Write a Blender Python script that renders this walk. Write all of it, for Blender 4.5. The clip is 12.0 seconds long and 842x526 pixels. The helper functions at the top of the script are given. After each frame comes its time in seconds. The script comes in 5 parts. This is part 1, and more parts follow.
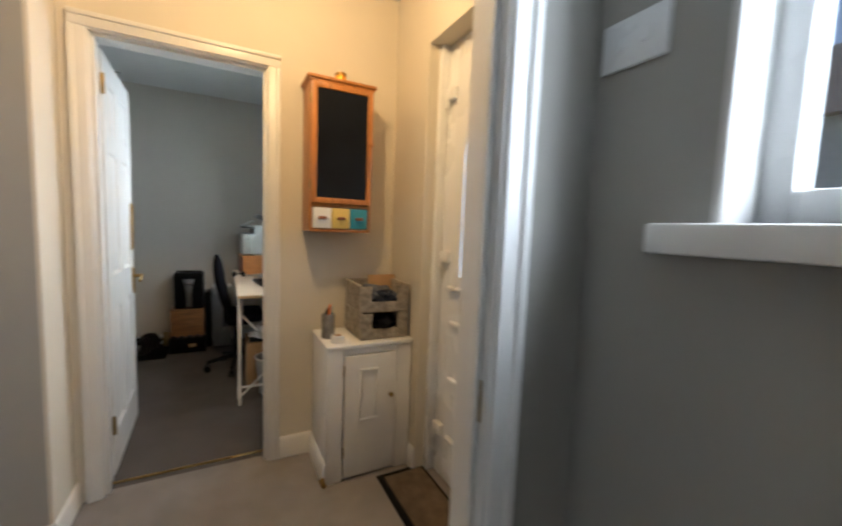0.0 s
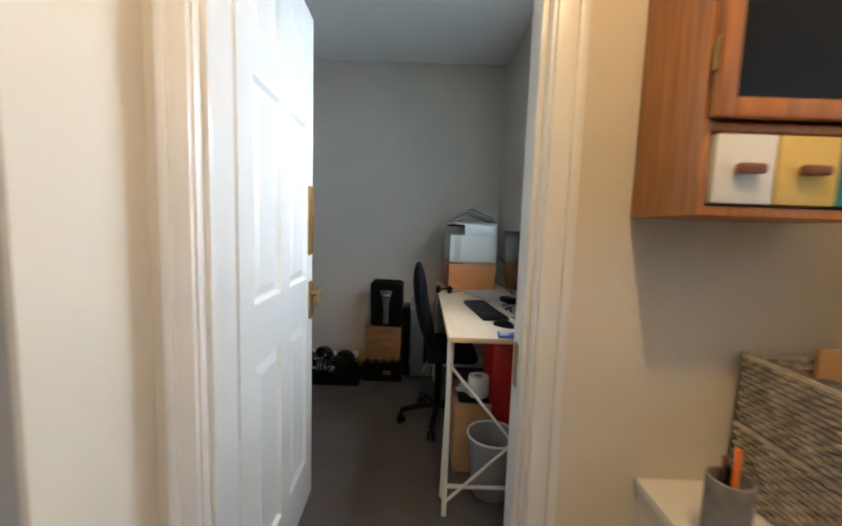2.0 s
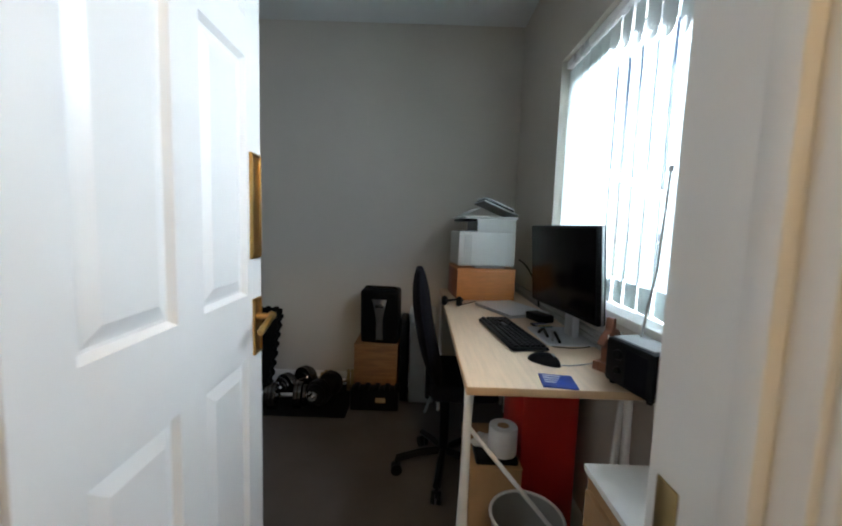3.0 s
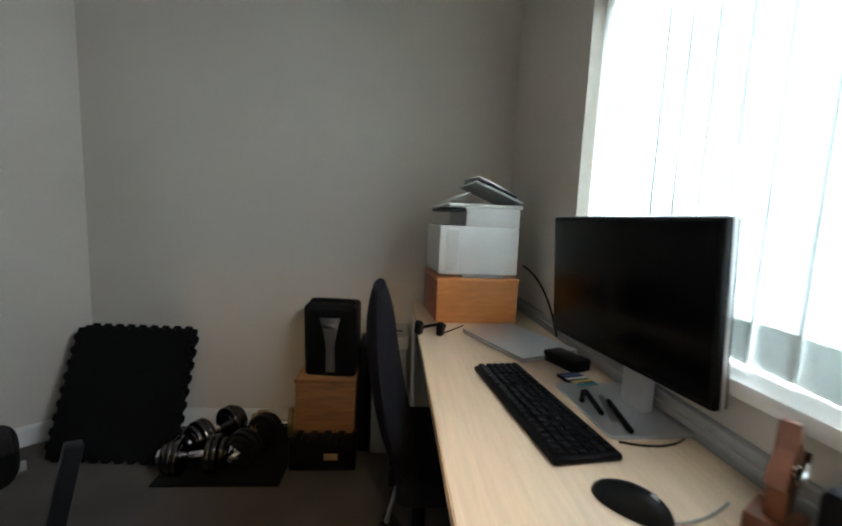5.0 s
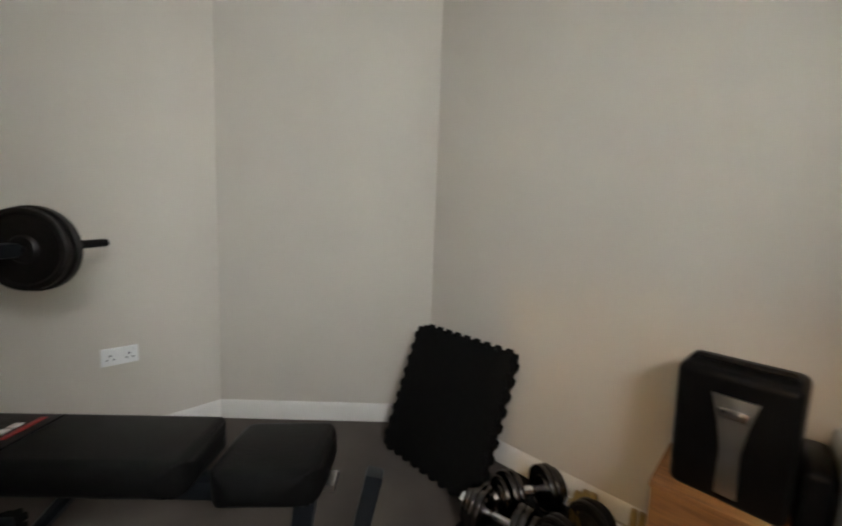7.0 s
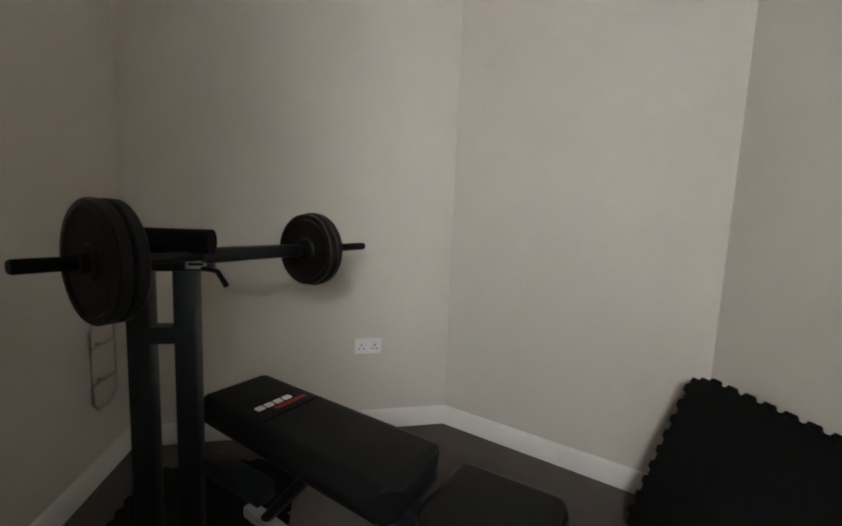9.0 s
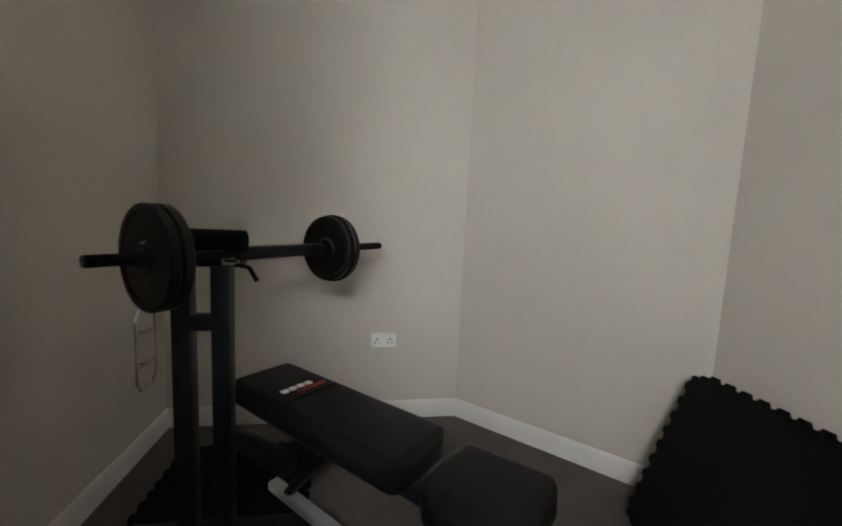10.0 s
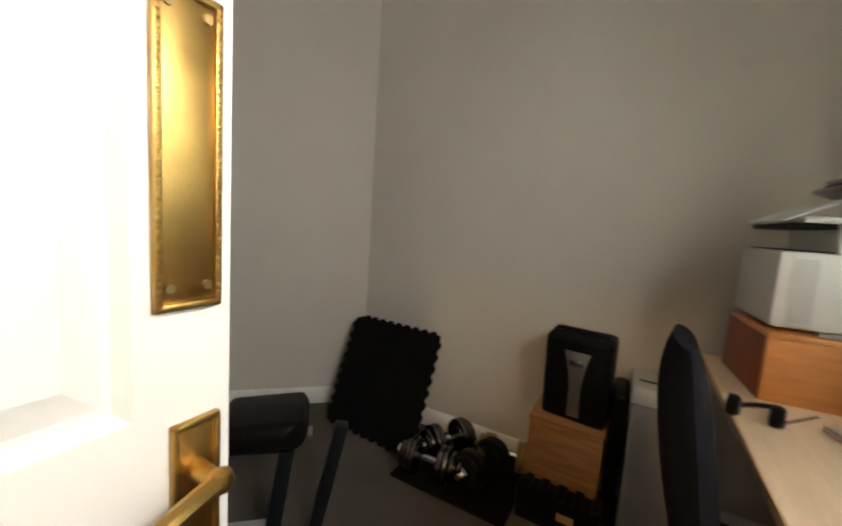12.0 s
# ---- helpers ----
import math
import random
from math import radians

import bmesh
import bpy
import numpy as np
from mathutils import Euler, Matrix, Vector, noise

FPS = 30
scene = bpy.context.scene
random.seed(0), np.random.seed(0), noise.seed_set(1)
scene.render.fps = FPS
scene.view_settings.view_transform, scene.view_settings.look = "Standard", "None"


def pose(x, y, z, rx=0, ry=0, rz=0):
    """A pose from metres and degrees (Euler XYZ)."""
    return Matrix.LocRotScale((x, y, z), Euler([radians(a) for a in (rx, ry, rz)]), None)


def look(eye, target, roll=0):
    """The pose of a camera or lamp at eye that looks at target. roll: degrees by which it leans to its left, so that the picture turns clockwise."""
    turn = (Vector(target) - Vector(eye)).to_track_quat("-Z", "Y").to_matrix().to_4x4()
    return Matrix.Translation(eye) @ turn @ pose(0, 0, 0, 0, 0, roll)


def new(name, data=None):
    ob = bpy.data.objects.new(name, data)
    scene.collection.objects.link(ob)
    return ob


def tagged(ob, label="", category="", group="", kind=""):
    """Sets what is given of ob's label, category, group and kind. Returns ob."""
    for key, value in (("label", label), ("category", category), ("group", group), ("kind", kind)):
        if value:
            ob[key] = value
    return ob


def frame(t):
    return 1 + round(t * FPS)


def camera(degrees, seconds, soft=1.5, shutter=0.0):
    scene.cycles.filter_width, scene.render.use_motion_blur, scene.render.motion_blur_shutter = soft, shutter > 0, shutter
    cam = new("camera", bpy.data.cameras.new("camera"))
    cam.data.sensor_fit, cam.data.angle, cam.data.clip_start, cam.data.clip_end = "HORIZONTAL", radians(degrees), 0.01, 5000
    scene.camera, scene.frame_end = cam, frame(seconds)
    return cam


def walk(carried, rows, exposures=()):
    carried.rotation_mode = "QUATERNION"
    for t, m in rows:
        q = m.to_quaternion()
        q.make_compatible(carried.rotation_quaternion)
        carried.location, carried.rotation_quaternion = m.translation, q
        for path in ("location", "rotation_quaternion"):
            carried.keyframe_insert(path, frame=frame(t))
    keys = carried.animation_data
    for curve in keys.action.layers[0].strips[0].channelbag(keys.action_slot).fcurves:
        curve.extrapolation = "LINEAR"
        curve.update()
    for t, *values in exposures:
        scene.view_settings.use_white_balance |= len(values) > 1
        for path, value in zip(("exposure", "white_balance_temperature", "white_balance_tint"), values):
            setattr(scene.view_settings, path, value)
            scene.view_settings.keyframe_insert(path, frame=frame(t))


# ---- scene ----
cam = camera(96.5, 12.0, soft=2.0, shutter=0.4)
# seconds, eye, point looked at, roll
PATH = [
    (0, (0.19, -2.096, 1.284), (1.116, -0.332, 1.105), 2.2),
    (0.5, (0.183, -1.826, 1.261), (0.662, 0.109, 1.092), 2.4),
    (1, (0.164, -1.51, 1.222), (0.324, 0.476, 1.051), 2.5),
    (1.5, (0.142, -1.132, 1.237), (0.172, 0.859, 1.054), 1.7),
    (2, (0.148, -0.763, 1.222), (0.145, 1.227, 1.029), 1.9),
    (2.5, (0.131, -0.45, 1.203), (0.099, 1.54, 1.012), 1.8),
    (4.5, (0.179, 0.228, 1.182), (0.339, 2.21, 0.969), 2.5),
    (5, (0.176, 0.419, 1.184), (0.311, 2.402, 0.963), 2.4),
    (5.5, (0.132, 0.562, 1.175), (0.09, 2.551, 0.969), 2.8),
    (6, (0.041, 0.707, 1.156), (-0.366, 2.654, 0.949), 3.1),
    (6.5, (0.015, 0.855, 1.152), (-0.877, 2.631, 0.935), 2.1),
    (7, (-0.085, 0.98, 1.122), (-1.456, 2.419, 0.902), 2.1),
    (7.5, (-0.164, 1.056, 1.105), (-1.803, 2.182, 0.886), 2.1),
    (9.5, (-0.33, 1.089, 1.112), (-2.289, 1.431, 0.892), 2.5),
    (10, (-0.212, 1.093, 1.12), (-2.172, 1.423, 0.897), 2.6),
    (10.5, (0.001, 1.057, 1.111), (-1.945, 1.476, 0.915), 2.8),
    (11, (0.084, 1.022, 1.169), (-1.741, 1.81, 0.947), 3.5),
    (11.5, (0.134, 0.799, 1.198), (-1.374, 2.089, 0.949), 4.2),
    (12, (0.042, 0.61, 1.185), (-0.956, 2.33, 0.966), 3.8),
]
EXPOSURES = [(0.0, -0.1, 5800, 10), (1.0, -0.1, 5800, 10), (2.0, 0.1, 5600, 10), (2.6, -0.2, 5600, 10), (4.5, -0.15, 5600, 10), (5.5, 0.55, 6500, 12), (7.5, 0.95, 6700, 14), (10.5, 0.8, 6600, 15), (11.2, 0.65, 6800, 15), (12.0, 0.35, 7300, 15)]
walk(cam, [(row[0], look(*row[1:])) for row in PATH], EXPOSURES)

S = 1.06  # metres in one unit of the plan below

# ---- world and lights ----
world = bpy.data.worlds.new("sky")
scene.world = world
world.use_nodes = True
wn = world.node_tree
sky = wn.nodes.new("ShaderNodeTexSky")
sky.sky_type, sky.sun_disc = "NISHITA", False
sky.sun_elevation, sky.sun_rotation = radians(38), radians(150)
sky.air_density, sky.dust_density = 1.0, 4.0
wn.links.new(sky.outputs[0], wn.nodes["Background"].inputs[0])
wn.nodes["Background"].inputs[1].default_value = 0.12


def lamp(name, kind, place, power, colour, target=None, size=None, angle=None, spread=180):
    data = bpy.data.lights.new(name, kind)
    data.energy, data.color = power, colour
    ob = new(name, data)
    if target:
        ob.matrix_world = look(Vector(place) * S, Vector(target) * S)
    else:
        ob.location = Vector(place) * S
    if kind == "AREA":
        data.shape, data.size, data.size_y, data.spread = "RECTANGLE", size[0] * S, size[1] * S, radians(spread)
    elif kind == "SUN":
        data.angle = radians(angle)
    elif size:
        data.shadow_soft_size = size
    return ob


lamp("sun", "SUN", (8, -3, 8), 0.8, (1, 0.96, 0.9), (0, -1.5, 0), angle=12)
lamp("office_window_daylight", "AREA", (0.895, 1.0, 1.38), 92, (0.93, 0.97, 1.0), (-2.1, 1.30, 0.45), (1.1, 0.85), spread=130)
lamp("front_door_daylight", "AREA", (1.24, -0.72, 1.35), 3.5, (0.80, 0.93, 1.0), (0, -0.8, 1.2), (0.45, 0.75))
lamp("living_room_daylight", "AREA", (1.1, -2.2, 1.7), 42, (0.85, 0.93, 1.0), (-0.5, -2.0, 1.3), (0.9, 1.0))
lamp("hall_ceiling_bulb", "POINT", (0.32, -0.82, 2.32), 36, (1.0, 0.64, 0.28), size=0.05)


# ---- materials ----
def mat(name, colour, rough=0.5, metal=0.0, vary=0.08, scale=8.0, bump=0.0, bump_scale=120.0, fleck=0.0, coat=0.0, island=0.0, stretch=(1, 1, 1)):
    """Paint with two scales of variation and fine relief."""
    m = bpy.data.materials.new(name)
    m.use_nodes = True
    n, li = m.node_tree.nodes, m.node_tree.links
    b = n["Principled BSDF"]
    b.inputs["Roughness"].default_value, b.inputs["Metallic"].default_value = rough, metal
    b.inputs["Coat Weight"].default_value = coat
    if max(colour) < 0.02 and not metal:
        b.inputs["Specular IOR Level"].default_value = 0.12
    tc = n.new("ShaderNodeTexCoord")
    mp = n.new("ShaderNodeMapping")
    mp.inputs["Scale"].default_value = stretch
    li.new(tc.outputs["Object"], mp.inputs[0])
    big = n.new("ShaderNodeTexNoise")
    big.inputs["Scale"].default_value, big.inputs["Detail"].default_value = scale, 5
    fine = n.new("ShaderNodeTexNoise")
    fine.inputs["Scale"].default_value, fine.inputs["Detail"].default_value = bump_scale, 3
    li.new(mp.outputs[0], big.inputs["Vector"])
    li.new(mp.outputs[0], fine.inputs["Vector"])
    mix = n.new("ShaderNodeMix")
    mix.data_type = "RGBA"
    mix.inputs["A"].default_value = (*[c * (1 - vary) for c in colour], 1)
    mix.inputs["B"].default_value = (*[min(1, c * (1 + vary)) for c in colour], 1)
    ramp = n.new("ShaderNodeMapRange")
    ramp.inputs[1].default_value, ramp.inputs[2].default_value = 0.3, 0.7
    li.new(big.outputs[0], ramp.inputs[0])
    li.new(ramp.outputs[0], mix.inputs["Factor"])
    out = mix.outputs["Result"]
    if fleck:
        mul = n.new("ShaderNodeMix")
        mul.data_type, mul.blend_type = "RGBA", "MULTIPLY"
        mul.inputs["Factor"].default_value = fleck
        fr = n.new("ShaderNodeMapRange")
        fr.inputs[1].default_value, fr.inputs[2].default_value, fr.inputs[3].default_value = 0.35, 0.65, 0.3
        li.new(fine.outputs[0], fr.inputs[0])
        li.new(out, mul.inputs["A"])
        li.new(fr.outputs[0], mul.inputs["B"])
        out = mul.outputs["Result"]
    li.new(out, b.inputs["Base Color"])
    rr = n.new("ShaderNodeMapRange")
    rr.inputs[3].default_value, rr.inputs[4].default_value = max(0.02, rough - 0.07), min(1, rough + 0.07)
    li.new(big.outputs[0], rr.inputs[0])
    li.new(rr.outputs[0], b.inputs["Roughness"])
    if bump:
        bp = n.new("ShaderNodeBump")
        bp.inputs["Strength"].default_value, bp.inputs["Distance"].default_value = bump, 0.004
        li.new(fine.outputs[0], bp.inputs["Height"])
        li.new(bp.outputs[0], b.inputs["Normal"])
    return m


M_OFFICE = mat("office_wall_paint", (0.60, 0.555, 0.485), 0.85, vary=0.025, scale=2.5, bump=0.12, bump_scale=260)
M_HALL = mat("hall_wall_paint", (0.66, 0.60, 0.49), 0.8, vary=0.03, scale=2.5, bump=0.15, bump_scale=220)
# living room paint; also carries the shade of the wall by the stairs
M_GREY = mat("grey_paint_and_shaded_wall", (0.36, 0.34, 0.30), 0.85, vary=0.03, scale=2.5, bump=0.15, bump_scale=220)
M_CEIL = mat("ceiling_paint", (0.74, 0.74, 0.72), 0.9, vary=0.02, scale=3, bump=0.1)
M_WHITE = mat("white_gloss_paint", (0.74, 0.72, 0.68), 0.32, vary=0.03, scale=5, bump=0.04, bump_scale=60)
M_UPVC = mat("white_upvc", (0.82, 0.82, 0.81), 0.28, vary=0.015, scale=4)
M_CARPET = mat("hall_carpet", (0.30, 0.265, 0.24), 0.98, vary=0.14, scale=5, bump=1.0, bump_scale=330, fleck=0.45)
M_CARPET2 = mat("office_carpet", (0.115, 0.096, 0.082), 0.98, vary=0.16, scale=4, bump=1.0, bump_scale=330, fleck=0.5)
M_BRASS = mat("polished_brass", (0.44, 0.27, 0.085), 0.36, 1.0, vary=0.18, scale=14, bump=0.05, bump_scale=200)
M_OLDBRASS = mat("aged_brass", (0.34, 0.24, 0.10), 0.4, 1.0, vary=0.25, scale=20)
M_CHROME = mat("chrome", (0.75, 0.75, 0.76), 0.14, 1.0, vary=0.05)
M_STEEL = mat("brushed_steel", (0.48, 0.48, 0.48), 0.35, 1.0, vary=0.1)
M_BLACK = mat("black_plastic", (0.005, 0.005, 0.0055), 0.42, vary=0.2, scale=30, bump=0.08)
M_SCREEN = mat("black_screen", (0.0015, 0.0015, 0.002), 0.22, vary=0.1)
M_FOAM = mat("black_foam", (0.0045, 0.0045, 0.0045), 0.85, vary=0.3, scale=30, bump=0.6, bump_scale=160)
M_FABRIC = mat("black_fabric", (0.006, 0.006, 0.009), 0.95, vary=0.2, scale=30, bump=0.5, bump_scale=400)
M_VINYL = mat("black_vinyl", (0.006, 0.006, 0.006), 0.38, vary=0.2, scale=14, bump=0.3, bump_scale=180)
M_IRON = mat("cast_iron", (0.012, 0.010, 0.009), 0.5, 0.6, vary=0.4, scale=18, bump=0.5, bump_scale=60)
M_FRAME = mat("dark_blue_grey_metal", (0.011, 0.014, 0.018), 0.4, 0.3, vary=0.15, scale=20)
M_OAK = mat("honey_pine", (0.42, 0.16, 0.03), 0.4, vary=0.28, scale=6, bump=0.15, bump_scale=30, stretch=(14, 14, 1.2))
M_BEECH = mat("beech_laminate", (0.66, 0.50, 0.34), 0.42, vary=0.07, scale=6, bump=0.04, bump_scale=40, stretch=(16, 1.2, 16))
M_BEECHEDGE = mat("beech_edging", (0.50, 0.33, 0.18), 0.45, vary=0.12, scale=6)
M_CHERRY = mat("orange_veneer", (0.52, 0.20, 0.055), 0.42, vary=0.12, scale=5, stretch=(2, 2, 14))
M_REDWOOD = mat("dark_cherry_veneer", (0.24, 0.045, 0.018), 0.4, vary=0.15, scale=6)
M_CARD = mat("brown_cardboard", (0.40, 0.24, 0.11), 0.85, vary=0.1, scale=9, bump=0.2, bump_scale=90)
M_PINE = mat("bare_timber", (0.27, 0.125, 0.045), 0.65, vary=0.25, scale=5, bump=0.2, bump_scale=40, stretch=(1.5, 14, 14))
M_WICKER = mat("grey_wicker", (0.36, 0.31, 0.24), 0.85, vary=0.35, scale=40, bump=0.4, bump_scale=220)
M_PRINTER = mat("printer_white", (0.55, 0.55, 0.52), 0.42, vary=0.02, scale=5)
M_GREYPL = mat("grey_plastic", (0.32, 0.32, 0.31), 0.5, vary=0.06, scale=10)
M_SILVER = mat("silver_laptop", (0.62, 0.63, 0.65), 0.34, 0.75, vary=0.04, scale=4)
M_RED = mat("red_plastic", (0.62, 0.022, 0.012), 0.4, vary=0.06, scale=6)
M_BLUE = mat("navy_card", (0.012, 0.035, 0.22), 0.28, vary=0.08)
M_YELLOW = mat("yellow_paint", (0.72, 0.52, 0.13), 0.5, vary=0.06)
M_TEAL = mat("teal_paint", (0.03, 0.24, 0.33), 0.5, vary=0.08)
M_OFFWHITE = mat("white_drawer_paint", (0.78, 0.76, 0.70), 0.5, vary=0.03)
M_CHALK = mat("blackboard", (0.006, 0.008, 0.013), 0.35, vary=0.5, scale=3)
M_WALNUT = mat("carved_dark_wood", (0.17, 0.058, 0.025), 0.45, vary=0.3, scale=14, bump=0.2, bump_scale=60)
M_CLOTH = mat("grey_knit", (0.10, 0.105, 0.12), 0.95, vary=0.4, scale=18, bump=0.7, bump_scale=150)
M_NAVY = mat("navy_cloth", (0.02, 0.028, 0.05), 0.95, vary=0.3, scale=18, bump=0.5, bump_scale=150)
M_PAPER = mat("white_paper", (0.78, 0.76, 0.72), 0.8, vary=0.04, scale=20)
M_STONE = mat("grey_stone_pot", (0.20, 0.185, 0.17), 0.7, vary=0.35, scale=26, bump=0.3)
M_ORANGE = mat("orange_plastic", (0.85, 0.20, 0.02), 0.4)
M_TIN = mat("golden_tin", (0.85, 0.38, 0.03), 0.3, 0.6, vary=0.15, scale=30)
M_MAT = mat("coir_mat", (0.145, 0.10, 0.062), 0.98, vary=0.3, scale=16, bump=1.0, bump_scale=260, fleck=0.5)
M_RUBBER = mat("black_rubber", (0.006, 0.006, 0.006), 0.8, vary=0.2)
M_REDPRINT = mat("red_print", (0.30, 0.02, 0.015), 0.5)
M_LEAD = mat("lead_came", (0.10, 0.11, 0.13), 0.5, 0.6)
M_GROUND = mat("garden_ground", (0.09, 0.12, 0.05), 0.95, vary=0.4, scale=3, bump=0.5)
M_RENDERED = mat("pale_house_render", (0.55, 0.54, 0.50), 0.9, vary=0.06)
M_ROOF = mat("slate_roof", (0.09, 0.085, 0.085), 0.8, vary=0.2)
M_HEDGE = mat("hedge_leaves", (0.06, 0.11, 0.04), 0.8, vary=0.4, scale=6)


def glass(name, rough=0.0, tint=(0.95, 0.98, 1), bump=0.0):
    m = mat(name, tint, rough, vary=0.0)
    b = m.node_tree.nodes["Principled BSDF"]
    b.inputs["Transmission Weight"].default_value = 1.0
    b.inputs["IOR"].default_value = 1.35
    for link in list(m.node_tree.links):
        if link.to_socket == b.inputs["Roughness"] or link.to_socket == b.inputs["Base Color"]:
            m.node_tree.links.remove(link)
    b.inputs["Roughness"].default_value = rough
    b.inputs["Base Color"].default_value = (*tint, 1)
    if bump:
        n, li = m.node_tree.nodes, m.node_tree.links
        w = n.new("ShaderNodeTexNoise")
        w.inputs["Scale"].default_value, w.inputs["Detail"].default_value, w.inputs["Distortion"].default_value = 26, 2, 1.2
        bp = n.new("ShaderNodeBump")
        bp.inputs["Strength"].default_value, bp.inputs["Distance"].default_value = bump, 0.01
        li.new(w.outputs[0], bp.inputs["Height"])
        li.new(bp.outputs[0], b.inputs["Normal"])
    return m


M_GLASS = glass("clear_glass")
M_FROST = glass("frosted_glass", 0.16, (0.50, 0.66, 0.86), 1.0)


def blind_material():
    m = mat("blind_fabric", (0.80, 0.82, 0.80), 0.9, vary=0.05, scale=40, bump=0.25, bump_scale=500)
    n, li = m.node_tree.nodes, m.node_tree.links
    tr = n.new("ShaderNodeBsdfTranslucent")
    tr.inputs[0].default_value = (0.64, 0.68, 0.67, 1)
    mx = n.new("ShaderNodeMixShader")
    mx.inputs[0].default_value = 0.45
    li.new(n["Principled BSDF"].outputs[0], mx.inputs[1])
    li.new(tr.outputs[0], mx.inputs[2])
    li.new(mx.outputs[0], n["Material Output"].inputs[0])
    return m


M_BLIND = blind_material()


# ---- mesh helpers ----
def join(bm, other, m=None):
    if m is not None:
        bmesh.ops.transform(other, matrix=m, verts=other.verts)
    tmp = bpy.data.meshes.new("tmp")
    other.to_mesh(tmp)
    other.free()
    bm.from_mesh(tmp)
    bpy.data.meshes.remove(tmp)
    return bm


def box(bm, lo, hi, bevel=0.0, m=None, segments=2):
    b = bmesh.new()
    bmesh.ops.create_cube(b, size=1)
    size = [h - l for l, h in zip(lo, hi)]
    mid = [(h + l) / 2 for l, h in zip(lo, hi)]
    bmesh.ops.transform(b, matrix=Matrix.Translation(mid) @ Matrix.Diagonal((*size, 1)), verts=b.verts)
    if bevel:
        bmesh.ops.bevel(b, geom=b.edges[:], offset=min(bevel, min(size) * 0.45), segments=segments, profile=0.5, affect="EDGES")
    return join(bm or bmesh.new(), b, m)


def cyl(bm, p, q, r, r2=None, seg=16, m=None, caps=True):
    p, q = Vector(p), Vector(q)
    b = bmesh.new()
    bmesh.ops.create_cone(b, cap_ends=caps, segments=seg, radius1=r, radius2=r if r2 is None else r2, depth=(q - p).length)
    turn = (q - p).to_track_quat("Z", "Y").to_matrix().to_4x4()
    bmesh.ops.transform(b, matrix=Matrix.Translation((p + q) / 2) @ turn, verts=b.verts)
    return join(bm or bmesh.new(), b, m)


def lathe(bm, profile, m=None, seg=24):
    """Turn (radius, height) pairs round z."""
    b = bmesh.new()
    rings = [[b.verts.new((r * math.cos(2 * math.pi * k / seg), r * math.sin(2 * math.pi * k / seg), z)) for k in range(seg)] for r, z in profile]
    for a, c in zip(rings, rings[1:]):
        for k in range(seg):
            b.faces.new((a[k], a[(k + 1) % seg], c[(k + 1) % seg], c[k]))
    b.faces.new(list(reversed(rings[0])))
    b.faces.new(rings[-1])
    return join(bm or bmesh.new(), b, m)


def prism(bm, outline, lo, hi, m=None, bevel=0.0):
    """An outline in x, y pulled up from lo to hi."""
    b = bmesh.new()
    low = [b.verts.new((x, y, lo)) for x, y in outline]
    top = [b.verts.new((x, y, hi)) for x, y in outline]
    b.faces.new(list(reversed(low)))
    b.faces.new(top)
    for k in range(len(low)):
        j = (k + 1) % len(low)
        b.faces.new((low[k], low[j], top[j], top[k]))
    bmesh.ops.recalc_face_normals(b, faces=b.faces[:])
    if bevel:
        bmesh.ops.bevel(b, geom=b.edges[:], offset=bevel, segments=2, profile=0.5, affect="EDGES")
    return join(bm or bmesh.new(), b, m)


def tube(bm, points, r, seg=8, m=None):
    """A round rod along a line of points."""
    pts = [Vector(p) for p in points]
    b = bmesh.new()
    rings = []
    for k, p in enumerate(pts):
        d = (pts[min(k + 1, len(pts) - 1)] - pts[max(k - 1, 0)]).normalized()
        turn = d.to_track_quat("Z", "Y").to_matrix()
        rings.append([b.verts.new(p + turn @ Vector((r * math.cos(2 * math.pi * j / seg), r * math.sin(2 * math.pi * j / seg), 0))) for j in range(seg)])
    for a, c in zip(rings, rings[1:]):
        for j in range(seg):
            b.faces.new((a[j], a[(j + 1) % seg], c[(j + 1) % seg], c[j]))
    b.faces.new(list(reversed(rings[0])))
    b.faces.new(rings[-1])
    bmesh.ops.recalc_face_normals(b, faces=b.faces[:])
    return join(bm or bmesh.new(), b, m)


def curve(a, b, c, n=10):
    a, b, c = Vector(a), Vector(b), Vector(c)
    return [(1 - t) ** 2 * a + 2 * t * (1 - t) * b + t * t * c for t in [k / n for k in range(n + 1)]]


def thing(name, place, label, category, group="", kind=""):
    ob = new(name)
    ob.empty_display_size = 0.05
    ob.location = Vector(place) * S
    return tagged(ob, label, category, group, kind)


def part(name, bm, material, parent=None, label="", smooth=True):
    """One mesh object, its corners given in the plan."""
    at = Vector((0, 0, 0))
    up = parent
    while up is not None:
        at += up.location
        up = up.parent
    bmesh.ops.transform(bm, matrix=Matrix.Translation(-at) @ Matrix.Scale(S, 4), verts=bm.verts)
    me = bpy.data.meshes.new(name)
    bm.to_mesh(me)
    bm.free()
    me.materials.append(material)
    if smooth:
        me.shade_smooth()
        me.set_sharp_from_angle(angle=radians(35))
    ob = new(name, me)
    ob.parent = parent
    return tagged(ob, label)


def structure(name, bm, material, label, category):
    return tagged(part(name, bm, material), label, category, kind="structure")


